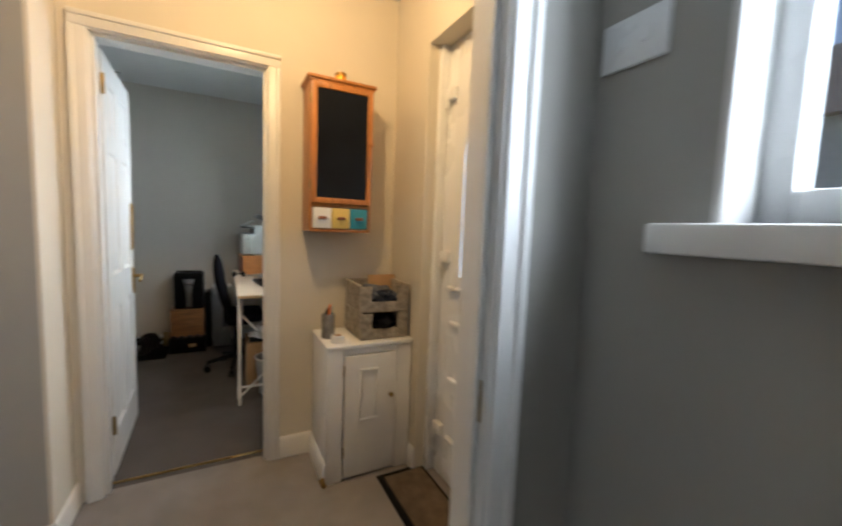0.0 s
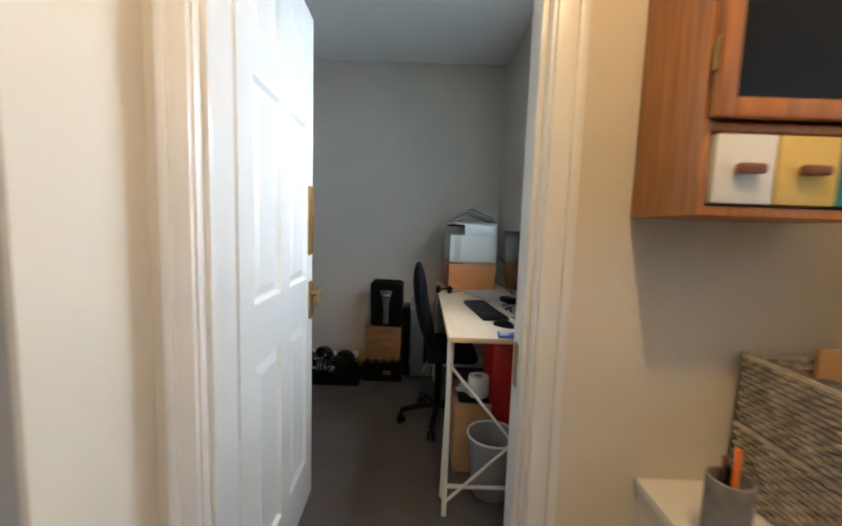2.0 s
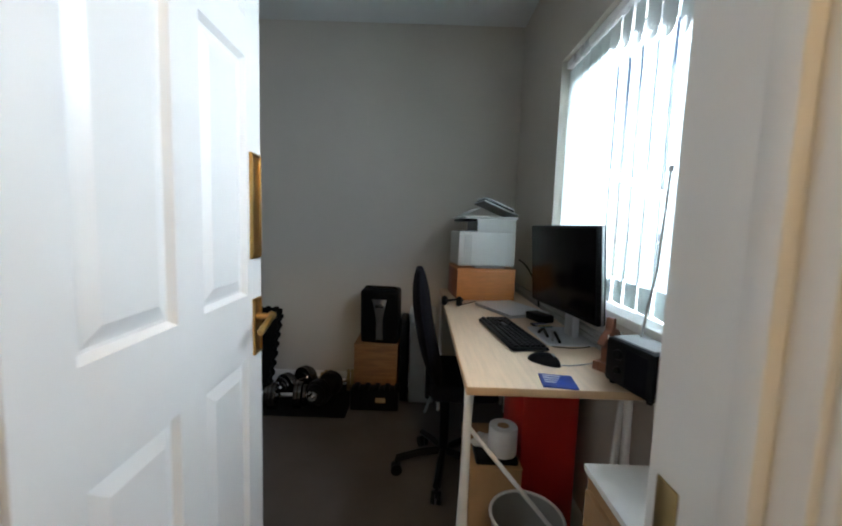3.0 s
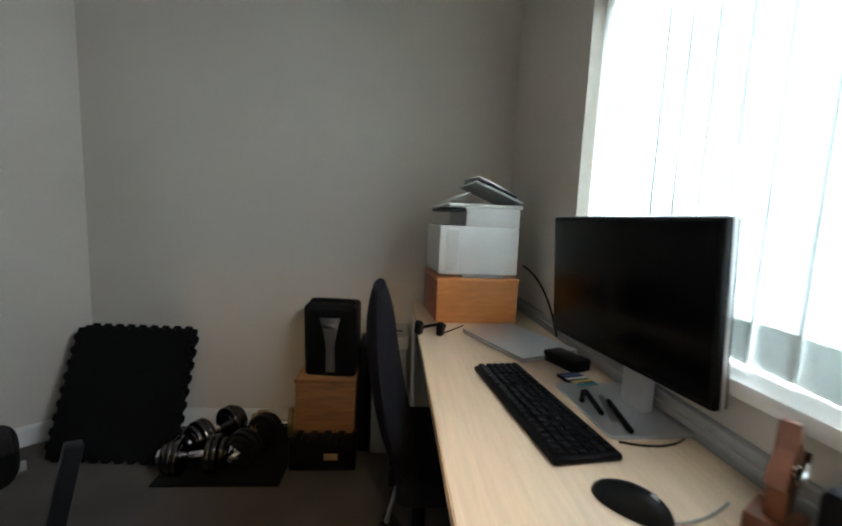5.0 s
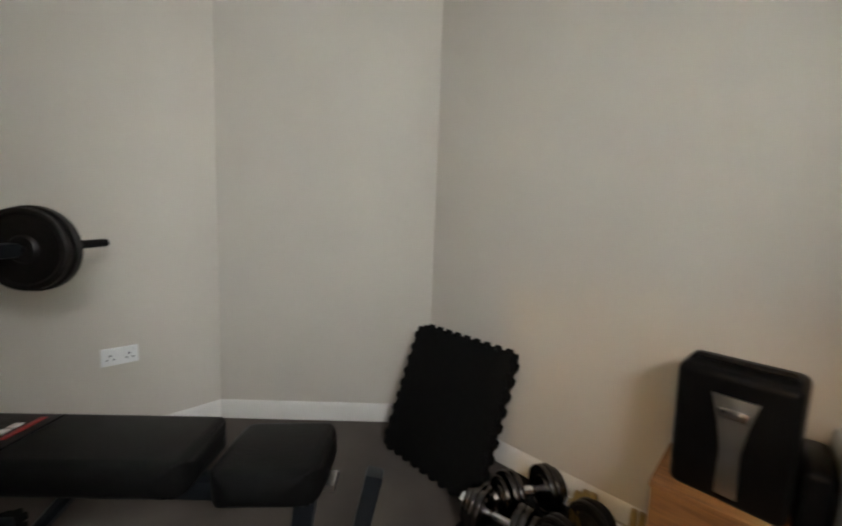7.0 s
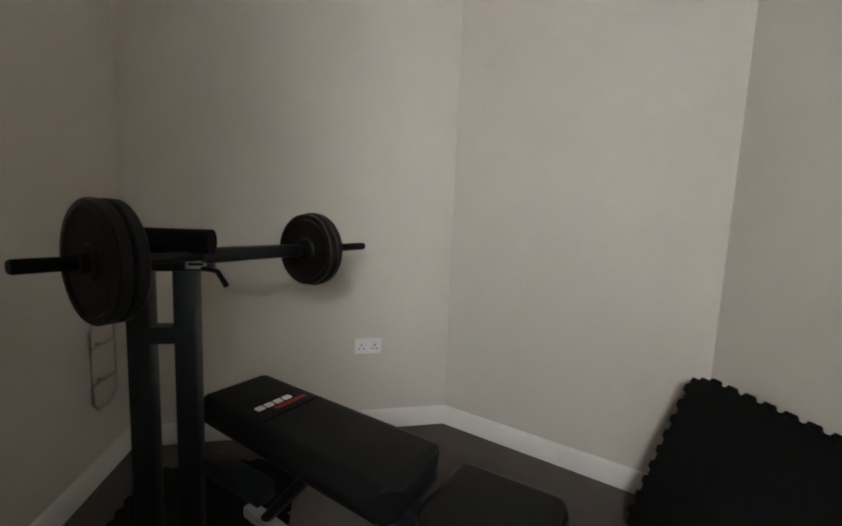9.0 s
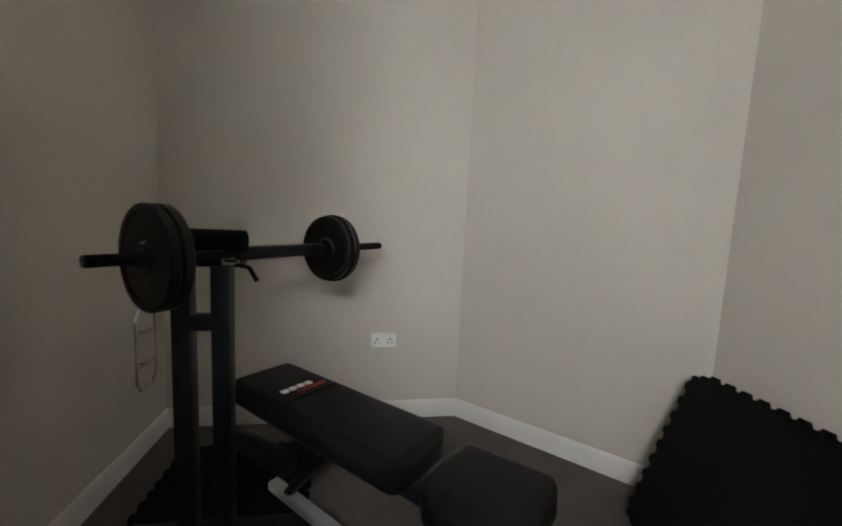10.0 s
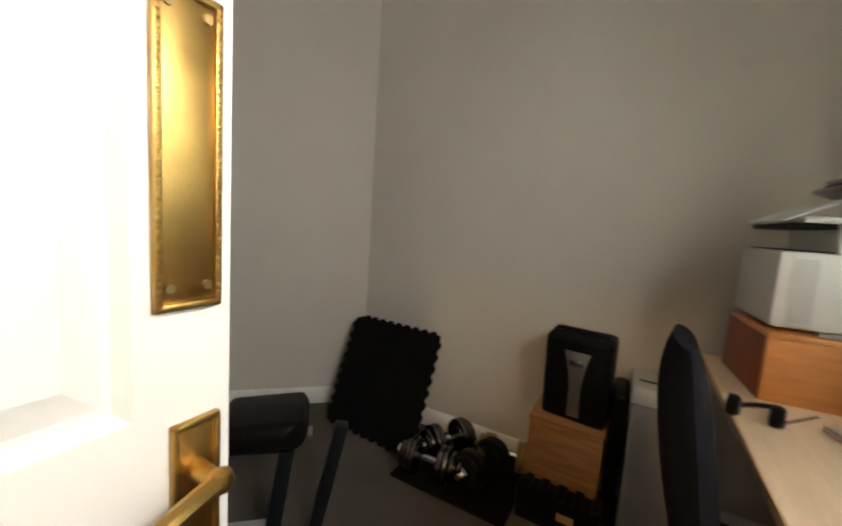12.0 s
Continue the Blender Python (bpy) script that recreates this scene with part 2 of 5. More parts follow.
# ---- the plan ----
FAR, WIN, LEFT, CEIL = 2.34, 0.75, -2.113, 2.42
AX, AY, BX = -2.113, 1.578, -1.345
DW0, DW1 = 0.0, 0.13       # wall with the office door: hall face, office face
OL, OR, OH = -0.285, 0.360, 1.935   # door opening
SIDE = 1.02                # hall wall with the front door
FD0, FD1, FDH = -1.31, -0.385, 2.06  # front door opening
LX, LY = -0.39, -0.25      # corner of the wall under the stairs
RW = 0.82                  # living room wall with the window
RD = -1.36                 # wall between hall and living room, hall face
WY0, WY1, WZ0, WZ1 = 0.30, 1.60, 0.88, 1.90   # office window

structure("floor", box(None, (-3.2, -4.2, -0.12), (1.3, 0.045, 0)), M_CARPET, "grey-brown hall carpet with a short pile", "carpet")
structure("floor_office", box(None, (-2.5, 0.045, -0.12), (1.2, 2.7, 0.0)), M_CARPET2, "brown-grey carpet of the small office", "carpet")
structure("ceiling", box(None, (-3.2, -4.2, CEIL), (1.3, 2.7, CEIL + 0.1)), M_CEIL, "plain white painted ceiling", "ceiling")

# office walls
bm = box(None, (-2.4, DW0, 0), (OL - 0.03, DW1, CEIL))
box(bm, (OR + 0.03, DW0, 0), (SIDE, DW1, CEIL))
box(bm, (OL - 0.03, DW0, OH + 0.03), (OR + 0.03, DW1, CEIL))
wall_door = structure("wall_door", bm, M_OFFICE, "beige wall that holds the white door", "wall")
bm = box(None, (LX - 0.05, DW0 - 0.006, 0), (OL - 0.03, DW0 - 0.001, CEIL))
box(bm, (OR + 0.03, DW0 - 0.006, 0), (SIDE, DW0 - 0.001, CEIL))
box(bm, (OL - 0.03, DW0 - 0.006, OH + 0.03), (OR + 0.03, DW0 - 0.001, CEIL))
structure("wall_hall_end", bm, M_HALL, "cream painted end wall of the hall", "wall")
structure("wall_far", box(None, (BX - 0.6, FAR, 0), (WIN + 0.3, FAR + 0.15, CEIL)), M_OFFICE, "plain beige wall behind the printer", "wall")
structure("wall_left", box(None, (LEFT - 0.15, -0.05, 0), (LEFT, AY + 0.1, CEIL)), M_OFFICE, "beige wall with a double socket", "wall")
structure("wall_diagonal", prism(None, [(AX, AY), (BX, FAR), (BX - 0.35, FAR + 0.2), (AX - 0.2, AY + 0.2)], 0, CEIL), M_OFFICE, "beige wall set across the corner", "wall")
bm = box(None, (WIN, DW1, 0), (WIN + 0.26, FAR, WZ0))
box(bm, (WIN, DW1, WZ1), (WIN + 0.26, FAR, CEIL))
box(bm, (WIN, DW1, WZ0), (WIN + 0.26, WY0, WZ1))
box(bm, (WIN, WY1, WZ0), (WIN + 0.26, FAR, WZ1))
structure("wall_window", bm, M_OFFICE, "beige wall with the window and blinds", "wall")

# hall walls
# this face lies in shadow: its shade is put into the darker grey
structure("wall_under_stairs", box(None, (-3.2, LY, 0), (LX, DW0 - 0.007, CEIL)), M_GREY, "wall beside the stairs, its shade put into a greyish colour", "wall")
structure("wall_return", box(None, (LX, LY, 0), (LX + 0.012, DW0 - 0.007, CEIL)), M_HALL, "narrow cream return of the wall", "wall")
bm = box(None, (SIDE, FD1, 0), (SIDE + 0.24, DW0, CEIL))
box(bm, (SIDE, RD, 0), (SIDE + 0.24, FD0, CEIL))
box(bm, (SIDE, FD0, FDH), (SIDE + 0.24, FD1, CEIL))
structure("wall_front", bm, M_HALL, "cream hall wall with the front door", "wall")
JX = 0.625
bm = box(None, (JX, RD - 0.1, 0), (SIDE + 0.24, RD, CEIL))
box(bm, (-3.2, RD - 0.1, 0), (-0.32, RD, CEIL))
box(bm, (-0.32, RD - 0.1, 2.0), (JX, RD, CEIL))
structure("wall_living_hall", bm, M_GREY, "grey wall with the doorway to the hall", "wall")
VY0, VY1, VZ0, VZ1 = -2.75, -1.68, 1.235, 2.15
bm = box(None, (RW, -4.2, 0), (RW + 0.28, RD - 0.1, VZ0))
box(bm, (RW, -4.2, VZ1), (RW + 0.28, RD - 0.1, CEIL))
box(bm, (RW, -4.2, VZ0), (RW + 0.28, VY0, VZ1))
box(bm, (RW, VY1, VZ0), (RW + 0.28, RD - 0.1, VZ1))
structure("wall_living_window", bm, M_GREY, "dark grey painted wall around a window", "wall")
bm = box(None, (-3.2, -4.3, 0), (RW + 0.28, -4.2, CEIL))
structure("wall_living_back", bm, M_GREY, "grey back wall of the room", "wall")
bm = box(None, (-3.3, -4.3, 0), (-3.2, 0.0, CEIL))
structure("wall_living_left", bm, M_GREY, "grey side wall of the room", "wall")


# skirting
def skirting(name, a, b, inward, h=0.095, t=0.014, parent_label="white painted skirting board"):
    a, b = Vector((*a, 0)), Vector((*b, 0))
    d = (b - a).normalized()
    n = Vector((*inward, 0)).normalized()
    m = Matrix(((d.x, n.x, 0, a.x), (d.y, n.y, 0, a.y), (0, 0, 1, 0), (0, 0, 0, 1)))
    L = (b - a).length
    bmx = prism(None, [(0.0, 0.0), (t, 0.0), (t, h - 0.018), (t * 0.5, h - 0.004), (t * 0.25, h), (0.0, h)], 0, L)
    swap = Matrix(((0, 0, 1, 0), (1, 0, 0, 0), (0, 1, 0, 0), (0, 0, 0, 1)))
    bmesh.ops.transform(bmx, matrix=m @ swap, verts=bmx.verts)
    bmesh.ops.recalc_face_normals(bmx, faces=bmx.faces[:])
    return structure(name, bmx, M_WHITE, parent_label, "skirting")


skirting("baseboard_far", (BX, FAR), (WIN, FAR), (0, -1))
skirting("baseboard_diagonal", (AX, AY), (BX, FAR), (1, -1))
skirting("baseboard_left", (LEFT, DW1), (LEFT, AY), (1, 0))
skirting("baseboard_door_wall", (LEFT, DW1), (OL - 0.09, DW1), (0, 1))
skirting("baseboard_window", (WIN, DW1), (WIN, FAR), (-1, 0))
skirting("baseboard_under_stairs", (-0.82, LY), (LX + 0.012, LY), (0, -1))
skirting("baseboard_return", (LX + 0.012, LY), (LX + 0.012, DW0), (1, 0))
skirting("baseboard_hall_end", (0.423, DW0 - 0.006), (0.585, DW0 - 0.006), (0, -1), 0.11)
skirting("baseboard_cupboard_side", (0.585, DW0), (0.585, -0.335), (-1, 0), 0.11)
skirting("baseboard_front", (SIDE, -0.32), (SIDE, FD1), (-1, 0), 0.11)


# office door frame
def doorway(name, x0, x1, top, y0, y1, sides, label):
    t = thing(name, (x0, y0, 0), label, "door frame", kind="structure")
    part("lining", box(None, (x0 - 0.03, y0 - 0.004, 0), (x0, y1 + 0.004, top), 0.002), M_WHITE, t)
    part("lining", box(None, (x1, y0 - 0.004, 0), (x1 + 0.03, y1 + 0.004, top), 0.002), M_WHITE, t)
    part("lining", box(None, (x0 - 0.03, y0 - 0.004, top), (x1 + 0.03, y1 + 0.004, top + 0.03), 0.002), M_WHITE, t)
    part("stop", box(None, (x0, y0 + 0.02, 0), (x0 + 0.012, y0 + 0.045, top), 0.002), M_WHITE, t)
    part("stop", box(None, (x1 - 0.012, y0 + 0.02, 0), (x1, y0 + 0.045, top), 0.002), M_WHITE, t)
    part("stop", box(None, (x0, y0 + 0.02, top - 0.012), (x1, y0 + 0.045, top), 0.002), M_WHITE, t)
    for side in sides:
        yb = y0 if side < 0 else y1
        for a, b in ((x0 - 0.062, x0 - 0.006), (x1 + 0.006, x1 + 0.062)):
            bm = box(None, (a, min(yb, yb + side * 0.014), 0), (b, max(yb, yb + side * 0.014), top + 0.006), 0.004)
            edge = (a, a + 0.02) if a < x0 else (b - 0.02, b)
            box(bm, (edge[0], min(yb, yb + side * 0.022), 0), (edge[1], max(yb, yb + side * 0.022), top + 0.006), 0.005)
            part("architrave", bm, M_WHITE, t)
        bm = box(None, (x0 - 0.062, min(yb, yb + side * 0.014), top + 0.006), (x1 + 0.062, max(yb, yb + side * 0.014), top + 0.062), 0.004)
        box(bm, (x0 - 0.062, min(yb, yb + side * 0.022), top + 0.042), (x1 + 0.062, max(yb, yb + side * 0.022), top + 0.062), 0.005)
        part("architrave", bm, M_WHITE, t)
    return t


frame1 = doorway("door_frame_1", OL, OR, OH, DW0 - 0.006, DW1, (-1, 1), "white painted door frame with moulded architrave")
part("strike_plate", box(None, (OR - 0.002, DW1 - 0.040, 0.80), (OR + 0.001, DW1 - 0.012, 0.90), 0.001), M_OLDBRASS, frame1, "worn brass strike plate")
frame2 = doorway("door_frame_2", -0.29, JX - 0.03, 1.97, RD - 0.1, RD, (-1, 1), "white painted door frame of the living room")
part("strike_plate", box(None, (JX - 0.033, RD - 0.085, 0.86), (JX - 0.029, RD - 0.055, 0.94), 0.001), M_OLDBRASS, frame2, "worn brass strike plate")
strip = tagged(part("threshold_strip", prism(None, [(OL, DW1 - 0.048), (OR, DW1 - 0.048), (OR, DW1 - 0.032), (OL, DW1 - 0.032)], 0.0, 0.005, bevel=0.002), M_BRASS), "thin brass carpet strip across the doorway", "threshold strip")


# ---- six panel office door ----
def panel_door(hinge, angle, w, h, t):
    """Local: x along the leaf from the hinge, y through it (hall face at y = 0), z up."""
    m = pose(hinge[0], hinge[1], 0.008, 0, 0, angle)
    d = thing("door_1", (hinge[0], hinge[1], 0), "white six-panel wooden door standing open into the office", "door", kind="structure")
    st, mid = 0.085, 0.085
    xs = [(st, (w - mid) / 2), ((w + mid) / 2, w - st)]
    zs = [(0.19, 0.77), (0.93, 1.50), (1.59, h - 0.11)]
    bm = bmesh.new()
    cuts_x = [0, xs[0][0], xs[0][1], xs[1][0], xs[1][1], w]
    cuts_z = [0, zs[0][0], zs[0][1], zs[1][0], zs[1][1], zs[2][0], zs[2][1], h]
    for i in range(5):
        for k in range(7):
            if i in (1, 3) and k in (1, 3, 5):
                continue
            box(bm, (cuts_x[i], 0, cuts_z[k]), (cuts_x[i + 1], t, cuts_z[k + 1]))
    bmesh.ops.remove_doubles(bm, verts=bm.verts[:], dist=0.0005)
    bmesh.ops.transform(bm, matrix=m, verts=bm.verts)
    part("leaf", bm, M_WHITE, d)
    for x0, x1 in xs:
        for z0, z1 in zs:
            b = bmesh.new()
            g, r = 0.016, 0.042
            for y, s in ((0, 1), (t, -1)):
                rings = []
                for inset, depth in ((0, 0), (g * 0.6, 0.012), (g, 0.012), (r, 0.003)):
                    rings.append([b.verts.new((x, y + s * depth, z)) for x, z in ((x0 + inset, z0 + inset), (x1 - inset, z0 + inset), (x1 - inset, z1 - inset), (x0 + inset, z1 - inset))])
                for p, q in zip(rings, rings[1:]):
                    for k in range(4):
                        b.faces.new((p[k], p[(k + 1) % 4], q[(k + 1) % 4], q[k]))
                b.faces.new(rings[-1])
            bmesh.ops.recalc_face_normals(b, faces=b.faces[:])
            bmesh.ops.transform(b, matrix=m, verts=b.verts)
            part("panel", b, M_WHITE, d, smooth=False)
    for z in (0.20, 1.73):
        bm = box(None, (-0.006, -0.004, z), (0.012, 0.014, z + 0.085), 0.002, m)
        cyl(bm, (-0.004, -0.006, z), (-0.004, -0.006, z + 0.085), 0.005, m=m)
        part("hinge", bm, M_OLDBRASS, d, "tarnished brass hinge")
    for y, s in ((0, -1), (t, 1)):
        ys = sorted((y, y + s * 0.004))
        bm = box(None, (w - 0.071, ys[0], 1.02), (w - 0.013, ys[1], 1.285), 0.0015, m)
        for a, b, c, e in ((w - 0.071, w - 0.013, 1.02, 1.027), (w - 0.071, w - 0.013, 1.278, 1.285), (w - 0.071, w - 0.064, 1.02, 1.285), (w - 0.020, w - 0.013, 1.02, 1.285)):
            box(bm, (a, min(y, y + s * 0.008), c), (b, max(y, y + s * 0.008), e), 0.002, m)
        fp = part("finger_plate", bm, M_BRASS, d, "rectangular brass finger plate with rope border")
        bm = bmesh.new()
        for k in range(41):
            z = 1.03 + k * 0.0061
            for x in (w - 0.0675, w - 0.0165):
                box(bm, (x - 0.0022, min(y + s * 0.006, y + s * 0.0090), z), (x + 0.0022, max(y + s * 0.006, y + s * 0.0090), z + 0.0046), 0.001, m, 1)
        part("rope_border", bm, M_BRASS, fp)
        for x in (w - 0.058, w - 0.026):
            for z in (1.040, 1.268):
                part("screw", cyl(None, (x, y, z), (x, y + s * 0.0062, z), 0.0042, seg=12, m=m), M_OLDBRASS, fp)
        bm = box(None, (w - 0.058, ys[0], 0.765), (w - 0.013, ys[1] if s > 0 else ys[1], 0.915), 0.0015, m)
        for a, b, c, e in ((w - 0.058, w - 0.013, 0.765, 0.772), (w - 0.058, w - 0.013, 0.908, 0.915), (w - 0.058, w - 0.052, 0.765, 0.915), (w - 0.019, w - 0.013, 0.765, 0.915)):
            box(bm, (a, min(y, y + s * 0.008), c), (b, max(y, y + s * 0.008), e), 0.002, m)
        hp = part("handle_plate", bm, M_BRASS, d, "brass lever handle plate")
        x = w - 0.036
        bm = cyl(None, (x, y, 0.865), (x, y + s * 0.035, 0.865), 0.011, 0.008, m=m)
        tube(bm, curve((x, y + s * 0.042, 0.868), (x - 0.035, y + s * 0.052, 0.872), (x - 0.085, y + s * 0.044, 0.845)), 0.0085, m=m)
        lathe(bm, [(0.0001, -0.012), (0.009, -0.008), (0.0115, 0), (0.009, 0.008), (0.0001, 0.012)], m @ Matrix.Translation((x, y + s * 0.042, 0.868)))
        part("lever", bm, M_BRASS, hp, "turned brass lever")
    part("latch_plate", box(None, (w - 0.001, t * 0.25, 0.80), (w + 0.002, t * 0.75, 0.90), 0.0008, m), M_OLDBRASS, d)
    bm = tube(None, curve((w * 0.55, t * 0.5, h), (w * 0.56, t * 0.5, h + 0.03), (w * 0.6, t * 0.5 - 0.02, h + 0.028), 6), 0.004, m=m)
    part("coat_hook", bm, M_BLACK, d, "small dark hook over the top edge")
    return d


DOOR_W = 0.655
panel_door((OL + 0.004, DW1 + 0.012), 92, DOOR_W, OH - 0.02, 0.035)

# ---- hall things ----
def corner_cupboard():
    x0, x1, y0, y1, h = 0.588, 0.988, -0.325, -0.007, 0.665
    c = thing("corner_cupboard", (x0, y0, 0), "white painted built-in cupboard with a panelled door", "cupboard")
    bm = box(None, (x0, y0 + 0.02, 0), (x0 + 0.016, y1, h - 0.02), 0.002)
    box(bm, (x0 + 0.016, y1 - 0.016, 0), (SIDE - 0.004, y1, h - 0.02))
    box(bm, (x0 + 0.016, y0 + 0.02, 0.0), (SIDE - 0.004, y1 - 0.016, 0.03))
    part("body", bm, M_WHITE, c)
    bm = box(None, (x0, y0, 0), (x0 + 0.075, y0 + 0.02, h - 0.02), 0.002)
    box(bm, (x1 - 0.055, y0, 0), (x1 + 0.026, y0 + 0.02, h - 0.02), 0.002)
    box(bm, (x0 + 0.075, y0, h - 0.05), (x1 - 0.055, y0 + 0.02, h - 0.02), 0.002)
    part("face_frame", bm, M_WHITE, c)
    part("top", box(None, (x0 - 0.006, y0 - 0.008, h - 0.02), (SIDE - 0.004, y1, h), 0.004), M_WHITE, c)
    dx0, dx1 = x0 + 0.080, x1 - 0.060
    d = part("door", box(None, (dx0, y0 - 0.006, 0.015), (dx1, y0 + 0.012, h - 0.055), 0.002), M_WHITE, c)
    px0, px1, pz0, pz1 = dx0 + 0.075, dx1 - 0.095, 0.285, 0.545
    bm = box(None, (px0, y0 - 0.016, pz1 - 0.016), (px1, y0 - 0.006, pz1), 0.004)
    box(bm, (px0, y0 - 0.016, pz0), (px1, y0 - 0.006, pz0 + 0.016), 0.004)
    box(bm, (px0, y0 - 0.013, pz0 + 0.016), (px0 + 0.012, y0 - 0.006, pz1 - 0.016), 0.003)
    box(bm, (px1 - 0.012, y0 - 0.013, pz0 + 0.016), (px1, y0 - 0.006, pz1 - 0.016), 0.003)
    part("moulding", bm, M_WHITE, d)
    kx = dx1 - 0.03
    part("knob", lathe(None, [(0.005, 0), (0.005, 0.012), (0.011, 0.016), (0.012, 0.022), (0.004, 0.026)], pose(kx, y0 - 0.006, 0.40, 90), 16), M_OLDBRASS, d, "small bronze knob")
    for z in (0.12, 0.52):
        part("hinge", cyl(None, (dx0 - 0.002, y0 - 0.006, z), (dx0 - 0.002, y0 - 0.006, z + 0.05), 0.004, seg=8), M_OLDBRASS, d)


corner_cupboard()
bm = cyl(None, (0.566, -0.345, 0.045), (0.566, -0.375, 0.045), 0.014, 0.011)
lathe(bm, [(0.004, 0), (0.012, 0.004), (0.010, 0.012), (0.0001, 0.015)], pose(0.566, -0.375, 0.045, 90))
tagged(part("door_stop", bm, M_BRASS), "small brass door stop on the skirting", "door stop")


def basket(z0, tilt):
    """An open woven tray with a dip in its front."""
    x0, x1, y0, y1, h = 0.755, 1.000, -0.290, -0.03, 0.128
    b = thing("wicker_basket", (0.88, -0.16, z0), "grey-brown woven tray basket with a dipped front, holding cloths", "basket", "stacked baskets")
    turn = Matrix.Translation((0.88, -0.16, 0)) @ pose(0, 0, 0, 0, 0, tilt) @ Matrix.Translation((-0.88, 0.16, 0))

    def strands(a, c, z_low, z_high, dip=None):
        bmx = bmesh.new()
        a, c = Vector((*a, 0)), Vector((*c, 0))
        L = (c - a).length
        d = (c - a) / L
        n = Vector((-d.y, d.x, 0))
        rows, cols = 13, max(8, int(L / 0.012))
        for r in range(rows):
            z = z_low + (z_high - z_low) * (r + 0.5) / rows
            run = []
            for k in range(cols * 2 + 1):
                s = k / (cols * 2)
                inside = dip and dip[0] < s < dip[1] and (z - z_low) / (z_high - z_low) > dip[2]
                if inside:
                    if len(run) > 1:
                        tube(bmx, run, 0.0052, 5)
                    run = []
                    continue
                wob = 0.0032 * (1 if (k // 2 + r) % 2 else -1) if k % 2 else 0
                run.append(a + d * (s * L) + n * wob + Vector((0, 0, z)))
            if len(run) > 1:
                tube(bmx, run, 0.0052, 5)
        bmesh.ops.transform(bmx, matrix=turn, verts=bmx.verts)
        return bmx

    part("front", strands((x0, y0), (x1, y0), z0 + 0.003, z0 + h, (0.24, 0.76, 0.42)), M_WICKER, b)
    part("back", strands((x0, y1), (x1, y1), z0 + 0.003, z0 + h), M_WICKER, b)
    part("side", strands((x0, y0), (x0, y1), z0 + 0.003, z0 + h), M_WICKER, b)
    part("side", strands((x1, y0), (x1, y1), z0 + 0.003, z0 + h), M_WICKER, b)
    part("base", box(None, (x0, y0, z0), (x1, y1, z0 + 0.010), 0.003, turn), M_WICKER, b)
    bm = tube(None, [(x0, y0, z0 + h), (x0, y1, z0 + h), (x1, y1, z0 + h), (x1, y0, z0 + h)], 0.007, 6, turn)
    part("rim", bm, M_WICKER, b)
    return b


basket(0.667, 0)
basket(0.800, -2)


def heap(name, centre, size, material, label, seed, category="clothes"):
    """A crumpled heap of cloth."""
    b = bmesh.new()
    bmesh.ops.create_icosphere(b, subdivisions=4, radius=1)
    for v in b.verts:
        p = v.co.copy()
        f = 1 + 0.45 * noise.noise(p * 1.6 + Vector((seed, 0, 0))) + 0.22 * noise.noise(p * 4.2 + Vector((0, seed, 0)))
        v.co = Vector((p.x * size[0] * f, p.y * size[1] * f, max(p.z, -0.55) * size[2] * f)) + Vector(centre)
    return tagged(part(name, b, material), label, category)


heap("folded_cloth", (0.875, -0.16, 0.870), (0.085, 0.095, 0.050), M_CLOTH, "crumpled grey knitted gloves in the upper basket", 2)
heap("dark_cloth", (0.90, -0.20, 0.855), (0.060, 0.075, 0.040), M_NAVY, "dark navy cloth folded in the upper basket", 7)
heap("black_cloth", (0.878, -0.175, 0.735), (0.085, 0.108, 0.050), M_FABRIC, "black cloth filling the lower basket", 11)
tagged(part("cardboard_sheet", box(None, (0.80, -0.020, 0.667), (1.008, -0.012, 0.955), 0.001, pose(0.07, 0.02, 0, 0, 0, -4)), M_CARD), "brown cardboard standing behind the baskets", "cardboard")

pot = thing("pencil_pot", (0.625, -0.175, 0.665), "mottled grey stone pot holding pens", "pencil pot")
part("pot", lathe(None, [(0.030, 0), (0.031, 0.004), (0.031, 0.118), (0.028, 0.120), (0.027, 0.116), (0.026, 0.02), (0.0001, 0.018)], pose(0.625, -0.175, 0.665)), M_STONE, pot)
for k, (dx, dy, top, m, label) in enumerate(((0.008, 0.0, 0.165, M_ORANGE, "orange pen"), (0.018, 0.012, 0.150, M_TEAL, "green pen"), (-0.010, -0.006, 0.140, M_BLACK, "dark pen"), (0.0, 0.012, 0.146, M_WALNUT, "brown pencil"))):
    tagged(part("pen", cyl(None, (0.625 + dx * 0.5, -0.175 + dy * 0.5, 0.69), (0.625 + dx, -0.175 + dy, 0.665 + top), 0.005, seg=8), m), f"{label} standing in the stone pot", "pen", "pens in the pot")
roll = thing("tape_roll", (0.648, -0.270, 0.665), "roll of pale printed tape lying on the cupboard", "tape roll")
part("tape", lathe(None, [(0.020, 0.0), (0.030, 0.0), (0.031, 0.003), (0.031, 0.033), (0.030, 0.036), (0.021, 0.036), (0.020, 0.034)], pose(0.648, -0.270, 0.665)), M_PAPER, roll)
part("core", lathe(None, [(0.016, 0.001), (0.0195, 0.001), (0.0195, 0.035), (0.016, 0.035)], pose(0.648, -0.270, 0.665)), M_CARD, roll)


